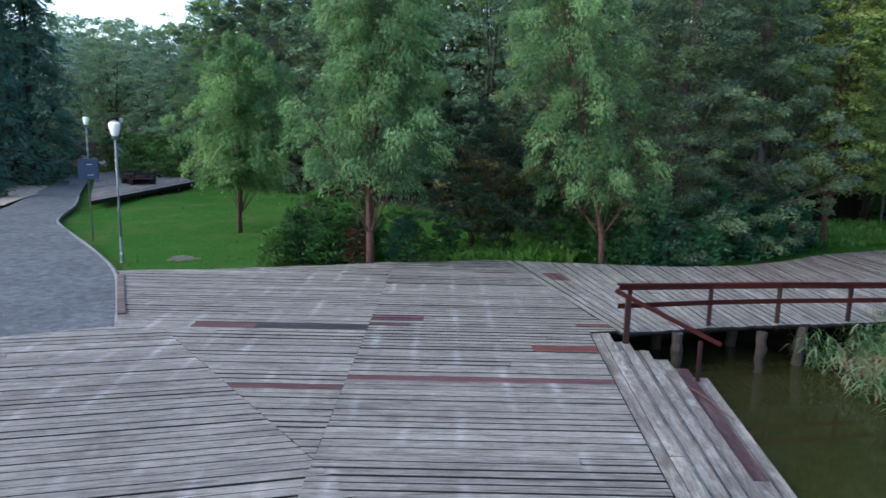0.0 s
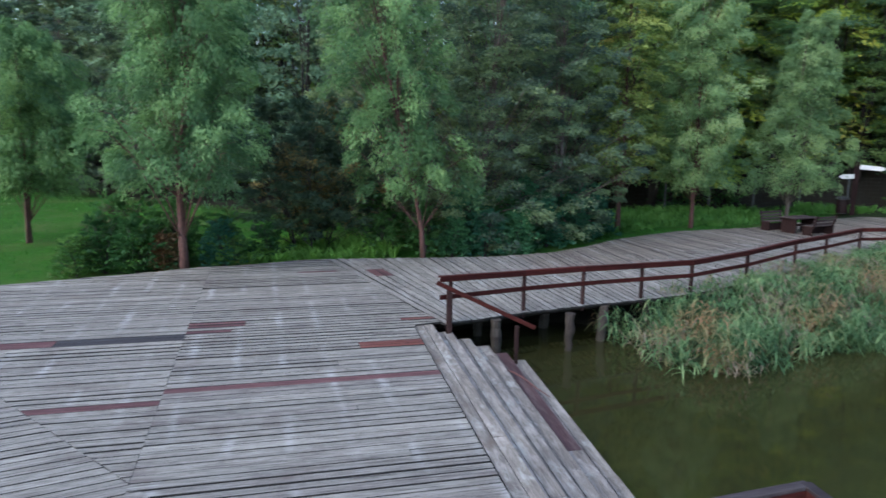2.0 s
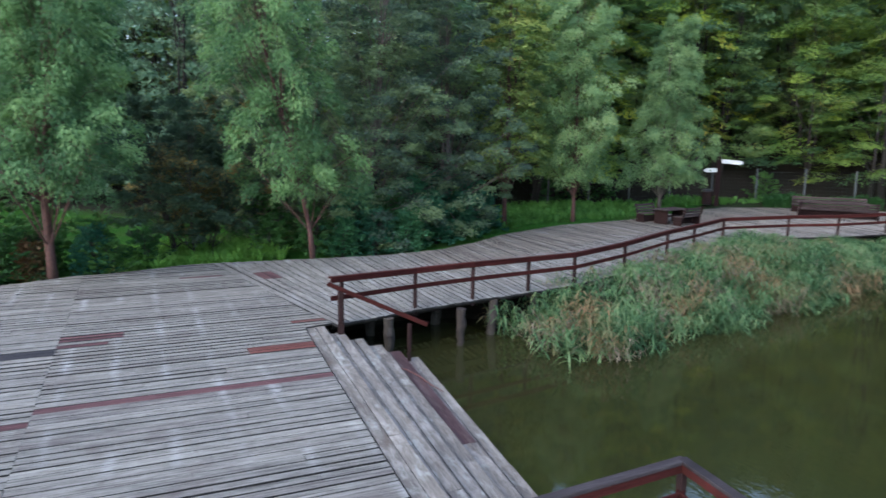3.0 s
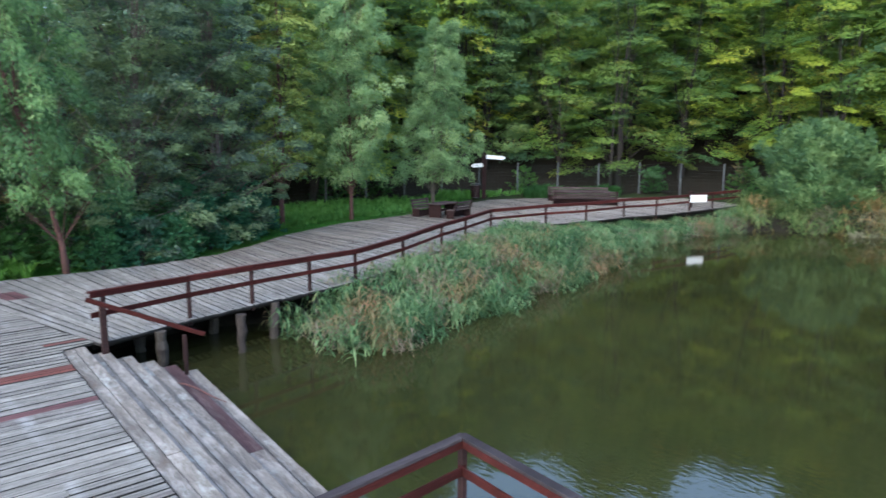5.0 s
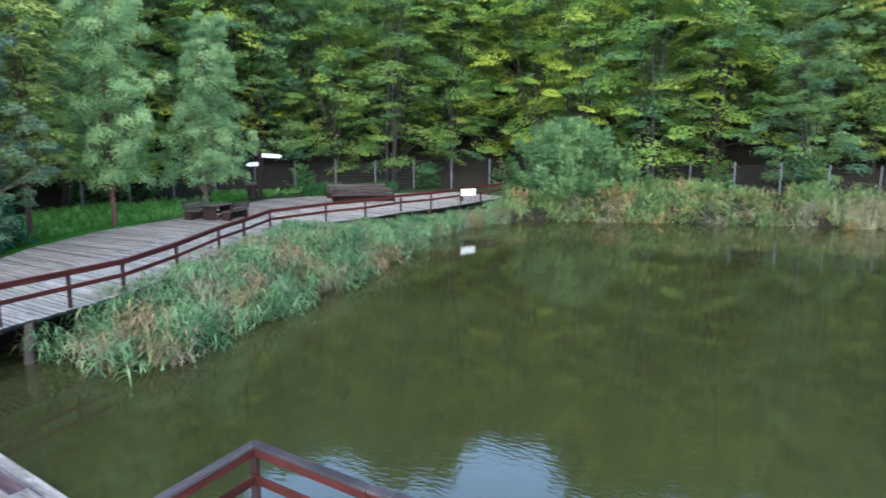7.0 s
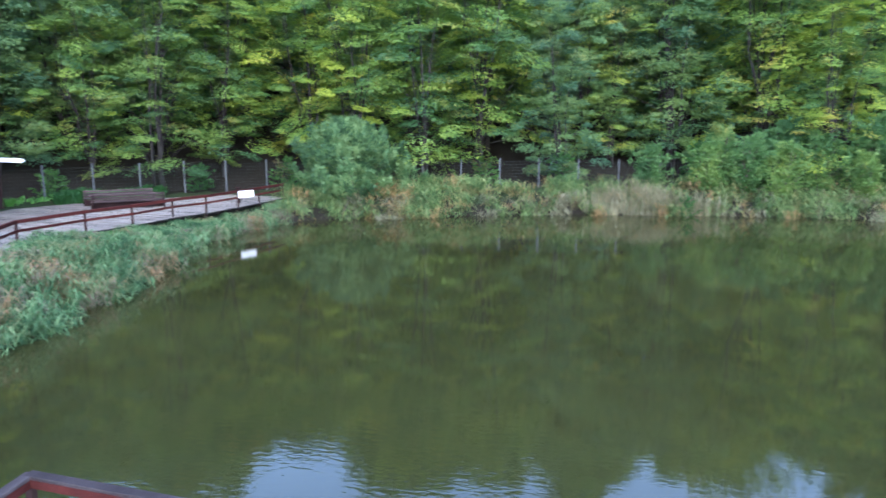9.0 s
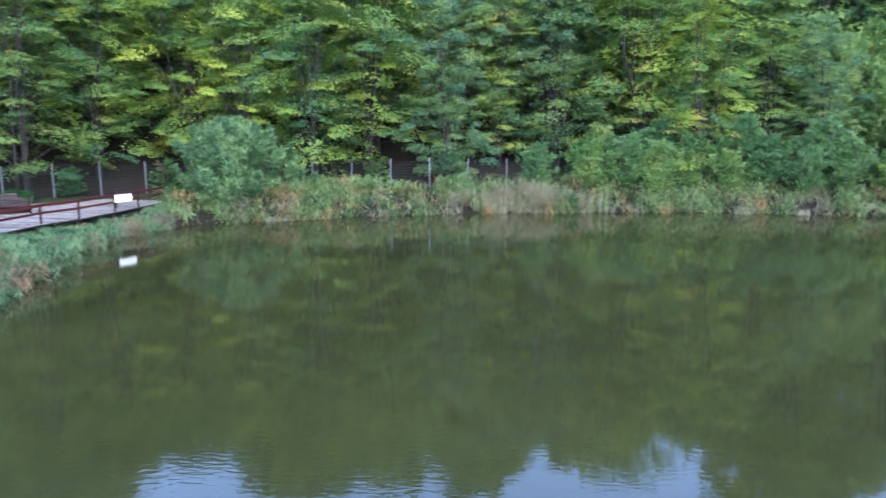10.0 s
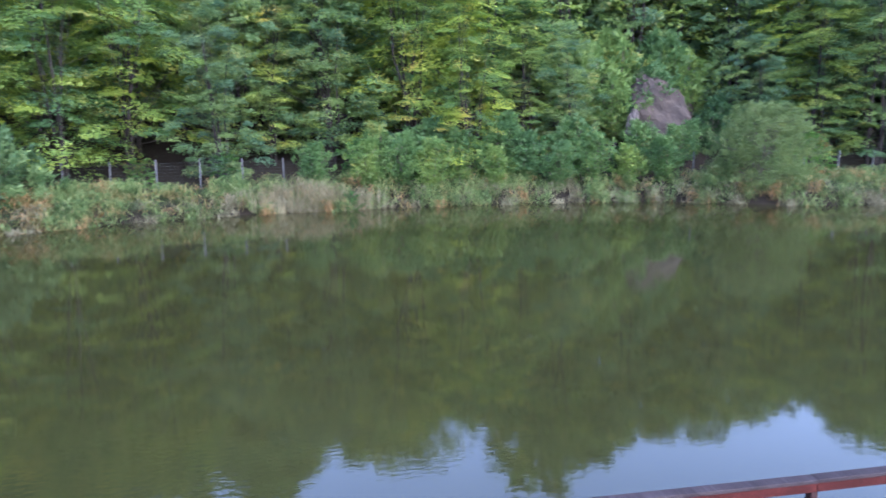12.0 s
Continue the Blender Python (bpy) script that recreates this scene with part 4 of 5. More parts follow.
def lamp(x, y, top, label):
    z = max(ground_z(x, y), -0.32)
    ob = empty("street_lamp", (x, y, z), label=label, category="street lamp", group="park lamps")
    h = top - z
    part("base", lathe([(0.08, 0.0), (0.08, 0.05), (0.055, 0.08), (0.052, 0.9), (0.042, 0.95)], 12), LAMP_GREY, ob)
    part("pole", tube([(0, 0, 0.9), (0, 0, h - 0.55)], [0.042, 0.034], 12), LAMP_GREY, ob, smooth=True)
    part("collar", lathe([(0.06, h - 0.58), (0.1, h - 0.52), (0.12, h - 0.47)], 14), LAMP_GREY, ob)
    part("globe", lathe([(0.1, h - 0.47), (0.135, h - 0.4), (0.17, h - 0.24), (0.19, h - 0.1), (0.185, h - 0.03), (0.14, h + 0.01), (0.07, h + 0.02)], 18), globe_m, ob, "white opal glass lamp globe", smooth=True)
    part("access_plate", box(0.05, 0.016, 0.06, (0.02, -0.052, 0.36), 0.003), WHITE_PAINT, ob, "small white plate on the lamp post")
    part("cap", lathe([(0.12, h + 0.015), (0.1, h + 0.04), (0.02, h + 0.07)], 14), LAMP_GREY, ob)
    return ob


lamp(-11.45, 24.8, 4.68, "tall grey park lamp with an opal globe on the lawn edge")
lamp(-22.9, 45.7, 4.95, "grey park lamp with an opal globe beside the path")
lamp(-32.5, 72.0, 5.1, "small far park lamp with an opal globe beside the path")

info = empty("information_sign", (-14.75, 29.4, -0.3), 25, label="dark blue information board on a thin post in the grass", category="sign")
part("post", tube([(0, 0, 0), (0, 0, 3.4)], [0.03, 0.03], 8), BLACK_PAINT, info)
board = part("board", box(0.74, 0.04, 0.84, (0, -0.05, 3.04), 0.01), BLUE_PAINT, info)
for z in (3.24, 2.8):
    part("lettering_bar", box(0.24, 0.006, 0.02, (0.06, -0.073, z)), WHITE_PAINT, board)
small = empty("notice_box", (-28.2, 62.0, -0.3), 25, label="small grey notice box on a pole beside the path", category="notice")
part("pole", tube([(0, 0, 0), (0, 0, 3.2)], [0.04, 0.04], 8), LAMP_GREY, small)
part("panel", box(0.5, 0.15, 1.1, (0, -0.1, 2.5), 0.02), LAMP_GREY, small)

guide = empty("signpost", (34.6, 34.9, 0.0), 0, label="dark timber guidepost with two white arrow boards", category="signpost")
part("post", tube([(0, 0, -0.1), (0, 0, 3.1), (0, 0, 3.45)], [0.2, 0.2, 0.04], 4), BENCH_BROWN, guide)
for size, z, turn, side in ((1.45, 2.87, -44, 1), (0.95, 2.3, -44, -1)):
    bm = bmesh.new()
    a = side * 0.12
    b, c = side * (size - 0.2), side * size
    ring = [(a, 0, -0.13), (b, 0, -0.13), (c, 0, 0.0), (b, 0, 0.13), (a, 0, 0.13)]
    f = bm.faces.new([bm.verts.new(p) for p in ring])
    ex = bmesh.ops.extrude_face_region(bm, geom=[f])
    bmesh.ops.translate(bm, verts=[v for v in ex["geom"] if isinstance(v, bmesh.types.BMVert)], vec=(0, 0.03, 0))
    bmesh.ops.recalc_face_normals(bm, faces=bm.faces)
    part("arrow_board", bm, WHITE_PAINT, guide, "white pointed arrow board", pose(-0.15, -0.2, z, 0, 4 * side, turn))

waste = empty("litter_bin", (33.9, 35.0, 0.0), 0, label="brown slatted litter bin with a black lid by the guidepost", category="bin")
for k in range(12):
    a = k * math.pi / 6
    part("slat", box(0.13, 0.025, 0.8, (0, 0, 0), 0.004, pose(0.3 * math.cos(a), 0.3 * math.sin(a), 0.5, 0, 0, math.degrees(a) + 90)), BENCH_BROWN, waste)
part("lid", lathe([(0.36, 0.92), (0.37, 0.98), (0.3, 1.04), (0.05, 1.08)], 16), BLACK_PAINT, waste)
part("liner", lathe([(0.27, 0.05), (0.28, 0.9)], 12), BLACK_PAINT, waste)

notice = empty("notice_board", (38.7, 21.25, 0.0), -30, label="white notice board fixed to the boardwalk railing", category="sign")
part("board", box(1.05, 0.03, 0.42, (0, -0.3, 0.74), 0.004), WHITE_PAINT, notice)
part("bracket", box(0.05, 0.24, 0.06, (-0.3, -0.17, 0.72), 0.004), POST_BROWN, notice)
part("bracket", box(0.05, 0.24, 0.06, (0.3, -0.17, 0.72), 0.004), POST_BROWN, notice)
stump = empty("bollard", (40.0, 22.3, 0.0), label="short dark timber post with a pale cap on the boardwalk", category="post")
part("post", box(0.16, 0.16, 0.95, (0, 0, 0.47), 0.01), BENCH_BROWN, stump)
part("cap", box(0.3, 0.3, 0.06, (0, 0, 0.98), 0.01), BENCH_BROWN, stump)


# ---- fence ----
def along(line, step):
    line = [Vector(p) for p in line]
    out, left = [], 0.0
    for a, b in zip(line, line[1:]):
        d = (b - a).length
        while left < d:
            out.append(a.lerp(b, left / d))
            left += step
        left -= d
    return out


fence = empty("fence", label="wire mesh fence on galvanised steel posts along the wood", category="fence", kind="structure")
stakes = along([(21.06, 38.6)] + FENCE, 2.89)
for i, p in enumerate(stakes):
    z = ground_z(p.x, p.y)
    part("fence_post", box(0.09, 0.09, 2.35, (p.x, p.y, z + 0.99), 0.01), GALVANISED, fence)
for p, q in zip(stakes, stakes[1:]):
    bm = bmesh.new()
    za, zb = ground_z(p.x, p.y), ground_z(q.x, q.y)
    for k in range(9):
        h = 0.15 + 0.22 * k
        beam((p.x, p.y, za + h), (q.x, q.y, zb + h), 0.009, 0.009, 0, bm)
    for k in range(1, 12):
        r = p.lerp(q, k / 12)
        z = za + (zb - za) * k / 12
        beam((r.x, r.y, z + 0.1), (r.x, r.y, z + 1.95), 0.007, 0.007, 0, bm)
    part("wire_mesh", bm, WIRE, fence)


# ---- trees ----
def leaf_cards(P, D, N, length, width):
    """Small pointed leaves at P, that run along D and face N: arrays of vertices and faces."""
    S = np.cross(D, N)
    S /= np.linalg.norm(S, axis=1, keepdims=True) + 1e-9
    L, W = length[:, None], width[:, None]
    V = np.stack([P - S * W * 0.5, P + S * W * 0.5, P + D * L], 1).reshape(-1, 3)
    return V, np.arange(len(V)).reshape(-1, 3)


def unit(a):
    return a / (np.linalg.norm(a, axis=1, keepdims=True) + 1e-9)


def tree(name, seed, height, crown, base, bark, leaf, boughs=90, per=120, size=(0.2, 0.15), fan=(2.2, 1.2), tilt=-15, droop=0.2, trunk=0.16, forks=1, lean=0.05, shape="full", loose=0.3, inner=0.3, hang=0.0, label="", category="tree", root=0.0, bend=(0.0, 0.0)):
    """A tapered, wandering trunk with limbs. Each limb ends in a bough: a fan of single leaves, fan long and wide, that leaves the limb
    at tilt degrees and droops; inner: how deep into the crown boughs start; loose: how unevenly the leaves lie; hang: how far they hang;
    root: how far apart the stems leave the ground; bend: how far the top leans over."""
    rs = np.random.RandomState(seed)
    ob = empty(name, label=label, category=category)
    twigs = bmesh.new()
    stems = []
    for f in range(forks):
        ang = rs.uniform(0, 6.28)
        spread = 0.0 if forks == 1 else min(height, 6.0) * 0.16
        pts, rad, n = [], [], 9
        off = np.zeros(2)
        for i in range(n):
            s = i / (n - 1)
            off = off + rs.normal(0, lean * height / n, 2)
            away = root + spread * max(0.0, s - 0.12 if forks > 1 else 0) * 1.3
            pts.append((off[0] + math.cos(ang) * away + bend[0] * s, off[1] + math.sin(ang) * away + bend[1] * s, -0.25 + (height * (0.93 if f == 0 else rs.uniform(0.75, 0.9)) + 0.25) * s))
            rad.append(max(0.012, trunk * (1.25 if i == 0 else 1.0) * (1 - s) ** 0.8 * (1 if f == 0 else 0.7)))
        part("trunk" if f == 0 else "stem", tube(pts, rad, 8), bark, ob, smooth=True)
        stems.append(np.array(pts))
    O, A, E, K = [], [], [], []
    uneven = shape == "wide"
    lumps = rs.uniform(0.5 if uneven else 0.72, 1.3 if uneven else 1.15, (6, 9))  # an uneven outline
    for c in range(boughs):
        s = (c + rs.uniform(0, 1)) / boughs
        z = base + (height - base) * s
        if shape == "oval":
            r = crown * max(0.15, math.sin(math.pi * min(0.97, 0.16 + 0.8 * s)) ** 0.7)
        elif shape == "cone":
            r = crown * (1.02 - s) ** 0.85 + 0.15
        elif shape == "wide":  # full to the top, as trees that stand close grow
            r = crown * (0.86 + 0.14 * math.sin(5.0 * s + seed)) * (1 if s < 0.82 else max(0.3, (1.12 - s) / 0.3))
        elif shape == "round":
            r = crown * math.sqrt(max(0.06, 1 - ((s - 0.42) / 0.6) ** 2))
        elif shape == "dome":
            r = crown * math.sqrt(max(0.04, 1 - (s * 0.98) ** 2))
        else:
            r = crown * (0.8 + 0.25 * math.sin(3.0 * s + 0.4)) * (1 if s < 0.75 else max(0.12, (1.04 - s) / 0.29))
        a = c * 2.39996 + rs.uniform(-0.5, 0.5)
        r *= lumps[min(5, int(s * 6)), int((a % 6.2832) / 6.2832 * 9)]
        k = rs.uniform(0.55, 1.4) if uneven else rs.uniform(0.65, 1.25) * (1.0 if s < 0.8 else 0.75)
        tip = r * (1 - inner * rs.uniform(0, 1) ** 1.5)
        start = max(0.05, tip - fan[0] * k * 0.9)
        line = stems[c % forks]
        row = line[min(8, max(1, int(round(z / height * 8))))]
        o = np.array([row[0] + math.cos(a) * start, row[1] + math.sin(a) * start, z - start * 0.0])
        e = math.radians(tilt + rs.uniform(-16, 16) + (25 if s > 0.85 else 0))
        foot = line[min(8, max(1, int(z / height * 8 - rs.uniform(0.3, 1.4))))]
        end = o + fan[0] * k * 0.75 * np.array([math.cos(a) * math.cos(e), math.sin(a) * math.cos(e), math.sin(e) - droop * 0.6])
        r0 = max(0.01, trunk * 0.2 * (1 - s * 0.7))
        if c % 2 == 0 or boughs < 55:
            tube([tuple(foot), tuple(o), tuple(end)], [r0, r0 * 0.7, 0.006], 5, twigs, False)
        O.append(o), A.append(a + rs.uniform(-0.5, 0.5) * (2.2 if uneven else 1)), E.append(e), K.append(k)
    tagged(part("branch_work", twigs, bark, ob, smooth=True), kind="stuff")
    w = np.repeat(np.arange(boughs), per)
    n = len(w)
    O, A, E, K = np.array(O)[w], np.array(A)[w], np.array(E)[w], np.array(K)[w]
    u = rs.uniform(0.02, 1.0, n) ** 0.75
    v = rs.uniform(-1, 1, n) * np.sin(np.pi * np.clip(0.12 + 0.8 * u, 0, 1)) ** 0.7
    ahead, side = np.c_[np.cos(A), np.sin(A), 0 * A], np.c_[-np.sin(A), np.cos(A), 0 * A]
    rib = (np.sin(E) * u - droop * u**2 - 0.18 * np.abs(v) ** 1.5)[:, None] * (0, 0, 1)
    P = O + (fan[0] * K)[:, None] * (ahead * (u * np.cos(E))[:, None] + rib) + side * (fan[1] * K * v)[:, None]
    P += rs.normal(0, 0.07, (n, 3)) * (fan[0] * K)[:, None] * (1, 1, loose * 1.6)
    P[:, 2] -= hang * np.abs(rs.normal(0, 0.6, n))
    T = ahead * np.cos(E)[:, None] + (np.sin(E) - 2 * droop * u)[:, None] * (0, 0, 1)
    up = unit(np.cross(T, side)) * -1
    up *= np.sign(up[:, 2:3] + 1e-6)
    N = unit(up + side * (v * 0.4)[:, None] + rs.normal(0, loose, (n, 3)))
    D = unit(T + side * (v * 0.8)[:, None] + rs.normal(0, 0.45, (n, 3)) + np.array([0, 0, -2.5 * hang]))
    L = size[0] * rs.uniform(0.6, 1.35, n)
    V, F = leaf_cards(P, D, N, L, L * size[1] / size[0])
    leaves = tagged(sheet("crown", V, F, leaf, ob), kind="stuff")
    spray = leaves.data.attributes.new("spray", "FLOAT", "FACE")
    spray.data.foreach_set("value", rs.uniform(0, 1, boughs)[w].astype(np.float32))
    return ob


def put(ob, x, y, turn=0.0, scale=1.0, label="", sink=0.0):
    ob.matrix_world = Matrix.Translation((x, y, ground_z(x, y) - sink)) @ Matrix.Rotation(radians(turn), 4, "Z") @ Matrix.Diagonal((scale, scale, scale, 1))
    return tagged(ob, label)


def again(ob, x, y, turn=0.0, scale=1.0, label="", sink=0.0):
    """Another tree of the same growth."""
    ob2 = copy_thing(ob, Matrix())
    return put(ob2, x, y, turn, scale, label, sink)


# the lawn and the deck's far edge
put(tree("willow", 11, 8.9, 2.95, 2.6, BARK_RED, LEAF_WILLOW, 230, 210, (0.145, 0.058), (1.0, 0.55), 24, 0.75, 0.1, 2, 0.05, "round", 0.9, 0.9, 0.4, label="young pale green willow on the lawn"), -9.55, 33.0, 0, 1.0)
put(tree("willow", 12, 11.8, 3.35, 3.2, BARK_RED, LEAF_WILLOW, 260, 230, (0.125, 0.05), (0.95, 0.5), 26, 0.7, 0.15, 1, 0.05, "round", 0.9, 0.9, 0.4, label="pale green willow with a red-brown trunk at the deck's edge"), -2.5, 24.75)
put(tree("willow", 13, 12.2, 3.2, 2.9, BARK_RED, LEAF_WILLOW, 170, 200, (0.125, 0.052), (0.95, 0.5), 24, 0.75, 0.105, 1, 0.06, "round", 0.9, 0.9, 0.4, bend=(-2.3, 0.4), label="slender forked willow with loose pale leaves"), 5.85, 25.6)
put(tree("hawthorn", 14, 5.9, 2.7, 0.85, BARK_DARK, LEAF_HAWTHORN, 260, 160, (0.125, 0.095), (0.7, 0.42), 30, 0.3, 0.05, 9, 0.05, "round", 0.8, 0.8, 0.05, root=0.7, label="dark hawthorn bush with orange tinged top"), 1.95, 28.6)
dark = tree("alder", 15, 13.0, 4.1, 0.3, BARK_GREY, LEAF_DARK, 280, 190, (0.12, 0.09), (0.95, 0.55), 25, 0.4, 0.17, 2, 0.04, "full", 0.8, 0.7, 0.08, label="dense dark green tree behind the boardwalk")
put(dark, 9.3, 29.0)
again(dark, 13.2, 30.2, 130, 0.95)
again(dark, 6.0, 33.5, 220, 1.05)
slim = tree("birch", 16, 13.0, 2.8, 2.8, BARK_RED, LEAF_BIRCH, 190, 110, (0.15, 0.095), (1.0, 0.55), 10, 0.4, 0.13, 1, 0.03, "oval", 0.6, 0.8, 0.05, label="slender tree with a reddish trunk behind the boardwalk")
put(slim, 17.1, 31.6)
put(tree("willow", 17, 13.0, 3.0, 2.4, BARK_RED, LEAF_WILLOW_B, 270, 200, (0.13, 0.053), (0.95, 0.5), 30, 0.7, 0.11, 1, 0.025, "round", 0.9, 0.85, 0.38, label="grey-green willow on the grass behind the boardwalk"), 21.4, 31.6)
put(tree("willow", 18, 11.2, 3.3, 2.1, BARK_GREY, LEAF_WILLOW_B, 260, 200, (0.13, 0.053), (0.95, 0.5), 30, 0.7, 0.12, 3, 0.03, "cone", 0.9, 0.85, 0.38, label="grey-green forked willow before the fence"), 28.6, 33.4)

# shrubs
shrub = tree("shrub", 21, 1.9, 1.35, 0.05, BARK_DARK, LEAF_BUSH, 64, 21, (0.165, 0.105), (0.5, 0.3), 40, 0.35, 0.03, 5, 0.08, "dome", 0.8, 0.8, 0.03, label="leafy green shrub at the deck's edge", category="shrub")
put(shrub, -5.2, 25.6)
rusty = tree("shrub", 27, 1.15, 0.75, 0.05, BARK_DARK, LEAF_RUST, 50, 30, (0.12, 0.075), (0.4, 0.25), 45, 0.3, 0.02, 4, 0.08, "dome", 0.8, 0.8, 0.03, label="low shrub with reddish brown leaves beside the willow", category="shrub")
put(rusty, -3.15, 25.15)
under = tree("shrub", 24, 1.9, 1.35, 0.05, BARK_DARK, LEAF_TEAL, 70, 24, (0.165, 0.105), (0.5, 0.3), 40, 0.35, 0.03, 5, 0.08, "dome", 0.8, 0.8, 0.03, label="blue-green shrub under the alders behind the boardwalk", category="shrub")
put(under, 9.8, 26.4, 0, 0.85)
for i, (x, y, s) in enumerate(((7.2, 26.3, 0.75), (8.6, 26.4, 0.9), (10.2, 26.9, 0.9), (11.8, 27.7, 1.0), (13.6, 28.9, 1.0), (15.2, 30.2, 0.95), (8.0, 27.8, 1.3), (12.0, 30.0, 1.5), (10.8, 28.6, 1.4), (14.6, 29.9, 1.2), (-1.3, 26.0, 0.8))):
    again(under, x, y, 53 * i, s)
for i, (x, y, s) in enumerate(((-4.1, 25.2, 0.95), (-3.2, 26.3, 0.85), (-6.0, 25.3, 0.7), (-0.9, 25.6, 0.6), (6.4, 27.4, 1.0), (9.4, 28.0, 1.2), (14.4, 30.8, 1.1), (-3.9, 25.4, 0.75), (-6.2, 26.2, 0.6), (4.6, 27.6, 0.8), (5.0, 31.0, 1.3), (-4.7, 26.7, 1.3), (-3.1, 27.3, 1.15), (-1.4, 27.2, 0.9), (0.2, 27.0, 0.7))):
    again(shrub, x, y, 67 * i, s)
sallow = tree("sallow", 22, 4.5, 5.5, 0.05, BARK_GREY, LEAF_SALLOW, 290, 120, (0.27, 0.105), (1.4, 0.45), 68, 0.25, 0.06, 6, 0.05, "dome", 0.7, 0.7, label="broad rounded grey-green sallow bush on the bank", category="shrub")
put(sallow, 46.6, 17.0)
rounded = tree("sallow", 25, 6.0, 5.0, 0.05, BARK_GREY, LEAF_ROUND, 380, 110, (0.16, 0.075), (0.85, 0.55), 52, 0.2, 0.06, 6, 0.05, "dome", 1.3, 0.5, label="rounded yellowish green sallow bush at the water", category="shrub")
put(rounded, 44.9, -35.3, 0, 0.92)
bank_shrub = tree("shrub", 26, 3.3, 2.2, 0.05, BARK_GREY, LEAF_BANK, 100, 34, (0.235, 0.118), (1.05, 0.45), 60, 0.25, 0.04, 6, 0.08, "oval", 0.8, 0.75, label="light green leafy shrub on the far bank", category="shrub")
put(bank_shrub, 51.2, -3.4, 0, 0.85)
for i, (x, y, s) in enumerate(((51.0, -7.2, 0.95), (51.4, -9.6, 1.05), (50.7, -11.8, 1.0), (51.5, -14.2, 1.1), (50.6, -16.8, 0.85), (51.0, -19.4, 1.05), (50.0, -21.6, 0.9), (50.2, -24.4, 1.0), (49.0, -26.8, 0.85), (48.6, -29.6, 0.95), (53.2, -12.5, 1.3), (53.0, -18.0, 1.35), (52.2, -23.5, 1.3), (51.0, -29.0, 1.2), (54.5, -8.5, 1.2))):
    again(bank_shrub, x, y, 71 * i, s)

hedge = tree("shrub", 28, 2.3, 1.5, 0.05, BARK_DARK, LEAF_BANK, 120, 30, (0.16, 0.1), (0.4, 0.3), 40, 0.3, 0.03, 5, 0.06, "dome", 0.8, 0.6, 0.03, label="rounded clipped green bush behind the far platform", category="shrub")
put(hedge, -25.6, 59.5, 0, 1.45)
again(hedge, -30.9, 66.5, 80, 1.45)
again(hedge, -23.0, 60.5, 150, 1.2)

# the wood on the slope
def wood_kinds(mark, boughs, per, leaf):
    """Four growths of the wood; the back rows have fewer and larger leaves."""
    return [
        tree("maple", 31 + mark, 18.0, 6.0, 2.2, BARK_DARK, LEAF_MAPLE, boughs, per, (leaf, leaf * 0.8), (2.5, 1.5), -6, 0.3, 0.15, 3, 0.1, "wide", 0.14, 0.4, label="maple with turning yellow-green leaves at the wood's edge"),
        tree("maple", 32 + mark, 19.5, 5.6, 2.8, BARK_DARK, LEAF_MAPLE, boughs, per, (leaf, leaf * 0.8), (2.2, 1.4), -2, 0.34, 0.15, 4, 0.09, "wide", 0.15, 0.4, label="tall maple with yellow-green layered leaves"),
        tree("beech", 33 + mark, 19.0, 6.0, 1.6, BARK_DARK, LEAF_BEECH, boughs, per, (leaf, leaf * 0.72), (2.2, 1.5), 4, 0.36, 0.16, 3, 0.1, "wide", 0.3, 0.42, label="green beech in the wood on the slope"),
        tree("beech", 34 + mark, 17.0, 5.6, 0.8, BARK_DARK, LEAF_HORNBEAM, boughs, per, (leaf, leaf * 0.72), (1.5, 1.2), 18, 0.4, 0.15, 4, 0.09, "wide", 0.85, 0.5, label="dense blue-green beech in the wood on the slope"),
    ]


FRONT, BACK, DEEP = wood_kinds(0, 112, 225, 0.185), wood_kinds(60, 110, 66, 0.36), wood_kinds(90, 130, 30, 1.05)
rs = np.random.RandomState(5)
used = set()


def grow(kinds, k, x, y, turn, s):
    ob = kinds[k]
    if ob.name in used:
        return again(ob, x, y, turn, s)
    used.add(ob.name)
    return put(ob, x, y, turn, s)


def skyline(az):
    """How high the treetops stand over the water's far side, in degrees, by compass direction."""
    marks = ((40, 29.0), (46, 27.2), (56, 27.2), (58, 28.6), (60.5, 25.6), (71, 25.8), (73, 28.8), (91, 29.0), (93.5, 26.0), (95.5, 24.6), (97, 27.0), (101, 27.2), (103.5, 24.5),
             (106, 24.0), (107.5, 29.0), (114, 29.0), (116.5, 27.8), (119.7, 25.4), (122.7, 23.4), (126, 22.2), (134.5, 21.2), (137, 22.2), (145, 23.0))
    spread = (-2.2, 0.0, 2.2) if az > 102 else (0.0,)  # a crown is some degrees wide
    return min(np.interp(az + d, [m[0] for m in marks], [m[1] for m in marks]) for d in spread)


